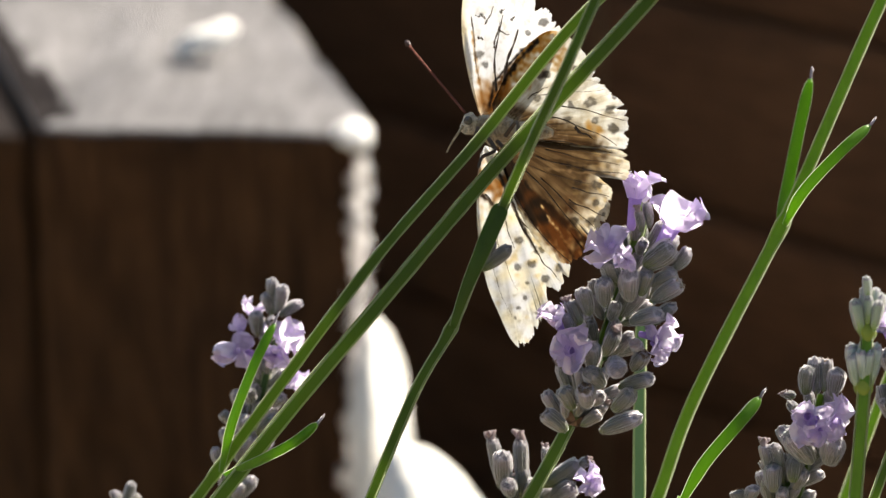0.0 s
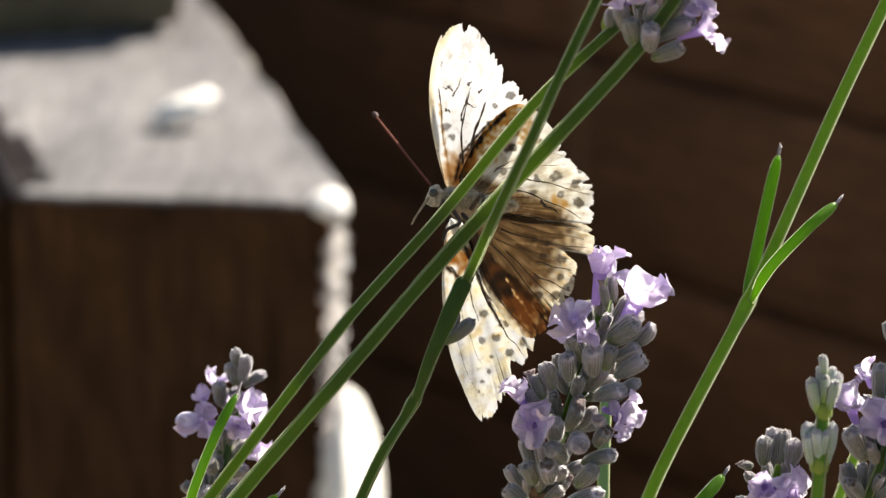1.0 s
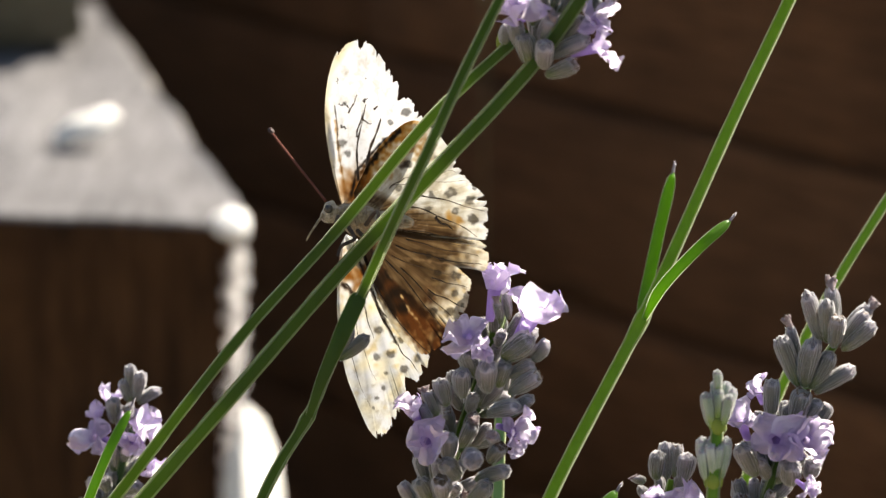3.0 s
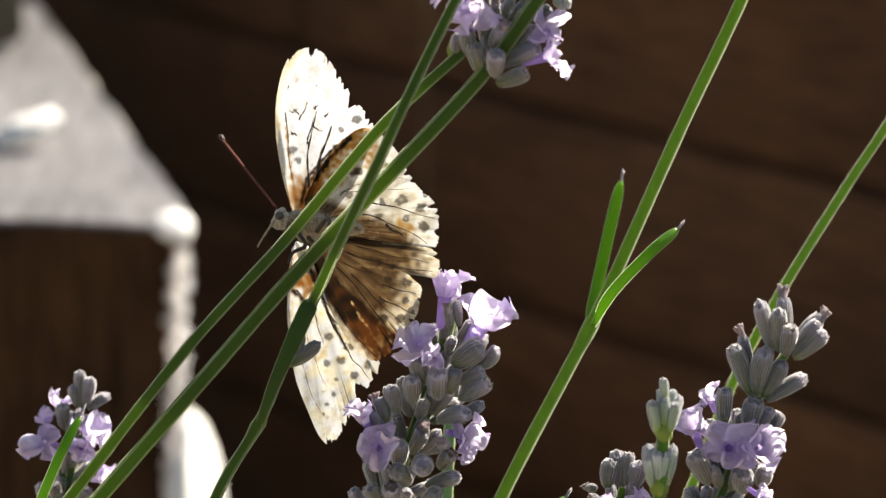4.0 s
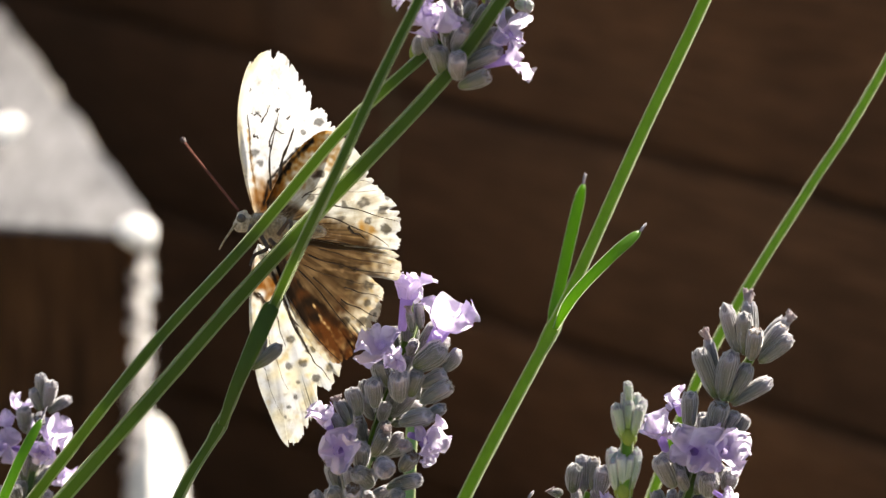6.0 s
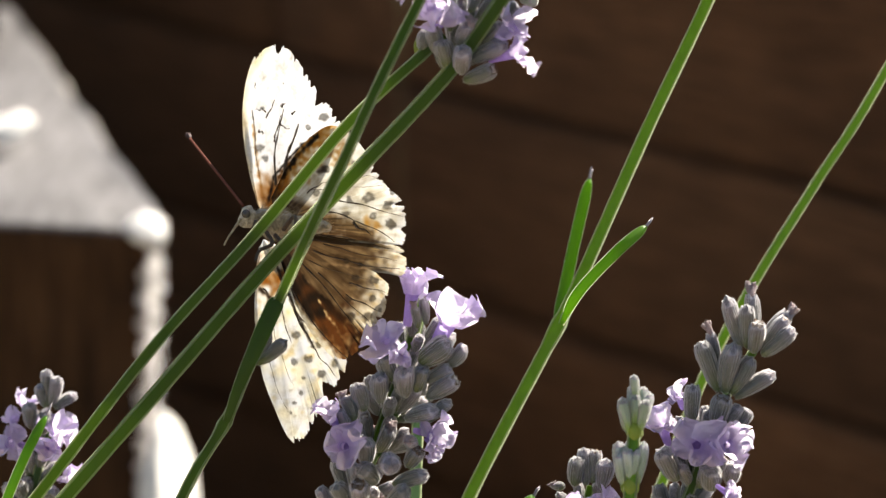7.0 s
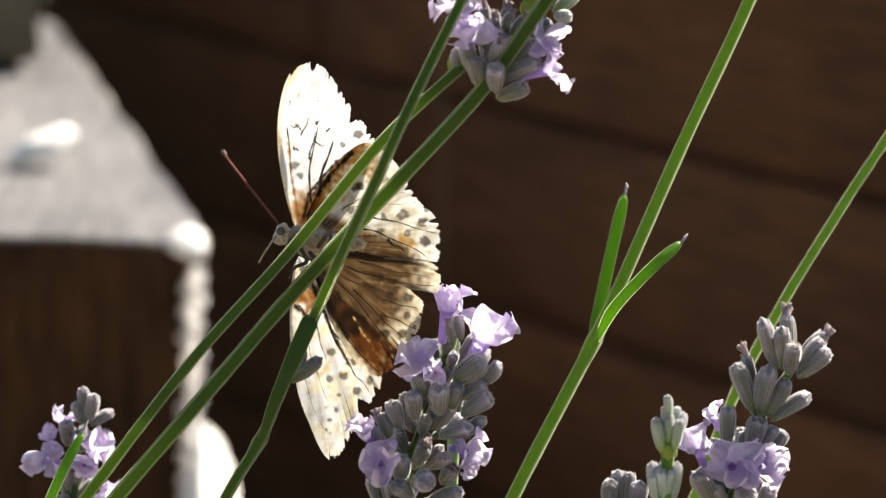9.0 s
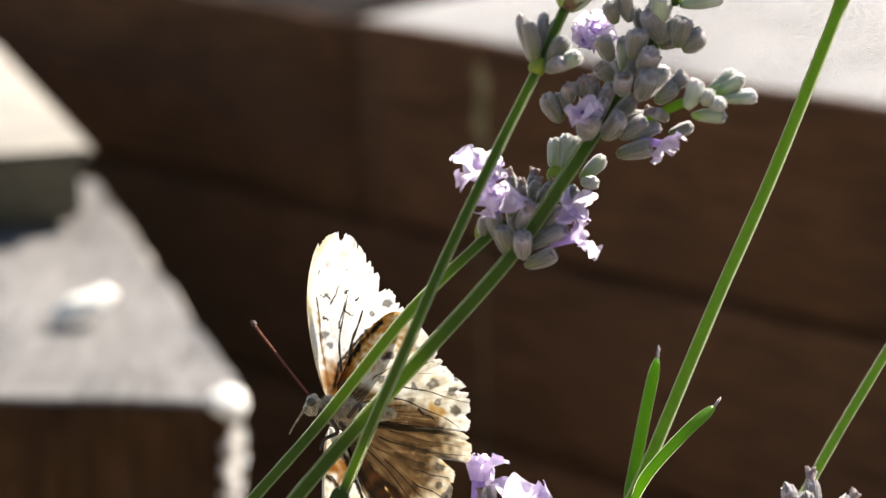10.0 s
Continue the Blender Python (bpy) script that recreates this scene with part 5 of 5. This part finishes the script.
    wing(fly, home, at(512, 402, lie(512) + 0.0003),
         P((508, 360, 0.001), (540, 300, 0.002), (575, 258, 0.002), (612, 236, 0.002), (648, 250, 0.001), (690, 300, 0.000), (716, 336, -0.001), (745, 364, -0.0014), (752, 400, -0.0018), (744, 446, -0.0019), (690, 447, -0.0008), (600, 424, 0.0006), (540, 407, 0.001)),
         [(690, 314, 6, 8), (700, 326, 5, 6), (738, 372, 7, 15), (748, 384, 4, 5), (750, 416, 6, 8), (736, 438, 9, 22), (724, 346, 4, 4)], hind_paint,
         [(618, 362, 680, 372, 747, 396, 2.6), (604, 382, 660, 394, 726, 436, 2.8), (652, 404, 668, 416, 684, 422, 5.0), (580, 345, 640, 340, 712, 338, 1.6), (572, 350, 590, 336, 606, 332, 2.4), (640, 330, 676, 318, 690, 322, 1.4), (560, 420, 640, 425, 736, 455, 2.4)],
         [(680, 359, 11), (645, 364, 8), (714, 372, 9), (688, 392, 8), (719, 406, 10), (606, 309, 9), (588, 350, 7), (655, 300, 7), (640, 388, 7), (722, 350, 6)], 3.0, (0.42, 0.82))
    wing(fly, home, at(514, 414, lie(514)),
         P((560, 418, 0.0006), (650, 436, -0.0004), (740, 446, -0.002), (752, 486, -0.002), (722, 522, -0.002), (714, 560, -0.002), (690, 592, -0.001), (676, 618, -0.001), (640, 645, 0.000), (605, 625, 0.001), (562, 566, 0.002), (524, 470, 0.002)),
         [(730, 504, 12, 36), (738, 466, 6, 10), (716, 512, 4, 6), (726, 540, 4, 6), (706, 580, 5, 7), (684, 596, 6, 10), (664, 600, 6, 14), (668, 628, 4, 8), (650, 642, 4, 6)], low_hind_paint,
         [(583, 452, 640, 476, 734, 486, 3.2), (600, 440, 660, 460, 730, 470, 2.2), (645, 510, 690, 520, 726, 532, 2.4), (640, 530, 670, 548, 714, 564, 2.6), (560, 470, 620, 536, 664, 598, 3.0), (545, 520, 580, 590, 640, 640, 3.0), (575, 470, 640, 500, 706, 505, 1.6), (590, 490, 640, 540, 690, 588, 2.2), (570, 432, 630, 440, 700, 452, 1.8)],
         [(689, 505, 9), (687, 536, 9), (678, 569, 9), (645, 538, 8), (649, 568, 8), (718, 542, 7), (655, 500, 7), (664, 478, 6), (640, 470, 6), (700, 556, 5)], 4.0, (0.16, 0.78))

    bm = bmesh.new()
    blob(bm, at(518, 404, 0.0045) - home, aim(0.97, -0.2, 0), 100 * CELL, 54 * CELL, 20, 14, 0.35, 1.0)
    downy(bm, 1200, 0.0010, 0.00004, random.Random(8), 1, Vector((0.8, 0, 0)))
    part("thorax", bm, [FUR, FURHAIR], fly, "furry grey thorax")
    bm = bmesh.new()
    line = spline([at(545, 408, 0.003) - home, at(572, 408, 0.0015) - home, at(596, 410, 0.000) - home, at(612, 412, -0.001) - home], 24)
    sweep(bm, line, lambda s: (17 - 11 * s * s + 0.8 * math.sin(s * 42)) * CELL, 14)
    downy(bm, 500, 0.0006, 0.00003, random.Random(7), 1, Vector((0.6, 0, 0)))
    part("abdomen", bm, [FUR, FURHAIR], fly)
    bm = bmesh.new()
    blob(bm, at(466, 394, 0.003) - home, aim(0.3, 1, 0), 38 * CELL, 28 * CELL, 16, 12, 0.4, 4.0)
    downy(bm, 260, 0.0004, 0.00002, random.Random(9), 1)
    head = part("head", bm, [HEADFUR, FURHAIR], fly, "pale beige furry head")
    for x, y, d in ((464, 387, 0.0012), (467, 388, 0.0052)):
        bm = bmesh.new()
        blob(bm, at(x, y, d) - home, aim(0, 0.3, -1), 13 * CELL, 16 * CELL, 14, 10)
        part("eye", bm, EYE, head, "dark glossy compound eye")
    bm = bmesh.new()
    line = spline([at(455, 396, 0.002) - home, at(444, 412, 0.0015) - home, at(432, 430, 0.001) - home, at(425, 443, 0.001) - home], 14)
    sweep(bm, line, lambda s: (2.6 - 1.2 * s) * CELL, 8)
    part("palp", bm, FURHAIR, head, "pale hairy palp")
    for pts in ([(459, 373, 0.004), (428, 334, 0.009), (395, 293, 0.014), (365, 255, 0.020)],):
        bm = bmesh.new()
        line = spline([at(*p) - home for p in pts], 30)
        sweep(bm, line, lambda s: (2.4 + 0.2 * math.sin(s * 120)) * CELL, 8)
        feeler = part("antenna", bm, FEELER, head, "thin reddish antenna")
        bm = bmesh.new()
        blob(bm, at(362, 250, 0.0208) - home, line[-1] - line[-4], 20 * CELL, 11 * CELL, 10, 8)
        part("club", bm, CLUB, feeler, "dark rounded antenna tip")
    for pts in (((500, 420, 0.001), (510, 440, -0.0015), (488, 452, -0.003), (480, 470, -0.004)), ((530, 415, 0.001), (548, 392, -0.002), (552, 402, -0.004), (545, 428, -0.0045)),
                ((515, 425, 0.001), (535, 448, -0.002), (528, 452, -0.004)), ((482, 400, 0.001), (470, 432, -0.001), (462, 446, -0.003))):
        bm = bmesh.new()
        sweep(bm, [q - home for q in spline([at(*p) for p in pts], 16)], lambda s: (4.2 - 1.6 * s) * CELL, 8)
        part("leg", bm, LIMB, fly, "thin dark leg")
    return fly


butterfly()


# ---- what the breeze moves ----
def sway(ob, rows):
    foot = ob.location.copy()
    walk(ob, [(t, Matrix.Translation(foot + (RIGHT * x - RISE * y) * CELL)) for t, x, y in rows])


def motions():
    sway(RIGHT_SPIKE, [(0.0, -6, -3), (1.5, -9, -3), (2.0, -10, -3), (2.5, -10, -4), (4.0, -1, -1), (4.5, 5, 2), (5.0, 7, 4), (5.5, 8, 3), (7.0, -1, -2), (7.5, -3, -1), (8.0, -3, 0), (8.5, 1, 4), (9.0, -1, 7), (9.5, -5, 9), (10.0, -20, 8)])
    sway(GREEN_SPIKE, [(0.0, 11, 1), (0.5, 3, 4), (1.0, -2, 2), (1.5, 4, -3), (2.0, 2, -1), (2.5, 2, -1), (4.0, -3, 1), (4.5, -6, -1), (5.0, 3, 3), (5.5, 1, 3), (7.0, 2, 1), (7.5, -4, 1), (8.0, 3, 2), (8.5, 4, 5), (9.0, 0, 6), (10.0, -2, 7)])
    sway(LOW_RIGHT_SPIKE, [(0.0, 0, 0), (0.5, -7, -2), (1.0, -11, -13), (1.5, -12, -16), (2.0, -16, -16), (2.5, -14, -17), (4.0, -7, -13), (4.5, -4, -10), (5.0, -1, -8), (5.5, 2, -8), (7.0, -8, -13), (8.0, -9, -13), (8.5, -8, -5), (9.0, -11, -4), (10.0, -12, -2)])
    sway(FAR_STEM, [(0.0, 0, 0), (5.5, 0, 0), (7.0, 0, 0), (7.5, -2, 0), (8.0, -5, 0), (8.5, -12, 0), (9.0, -9, 0), (9.5, -10, 0), (10.0, -7, 0)])


motions()
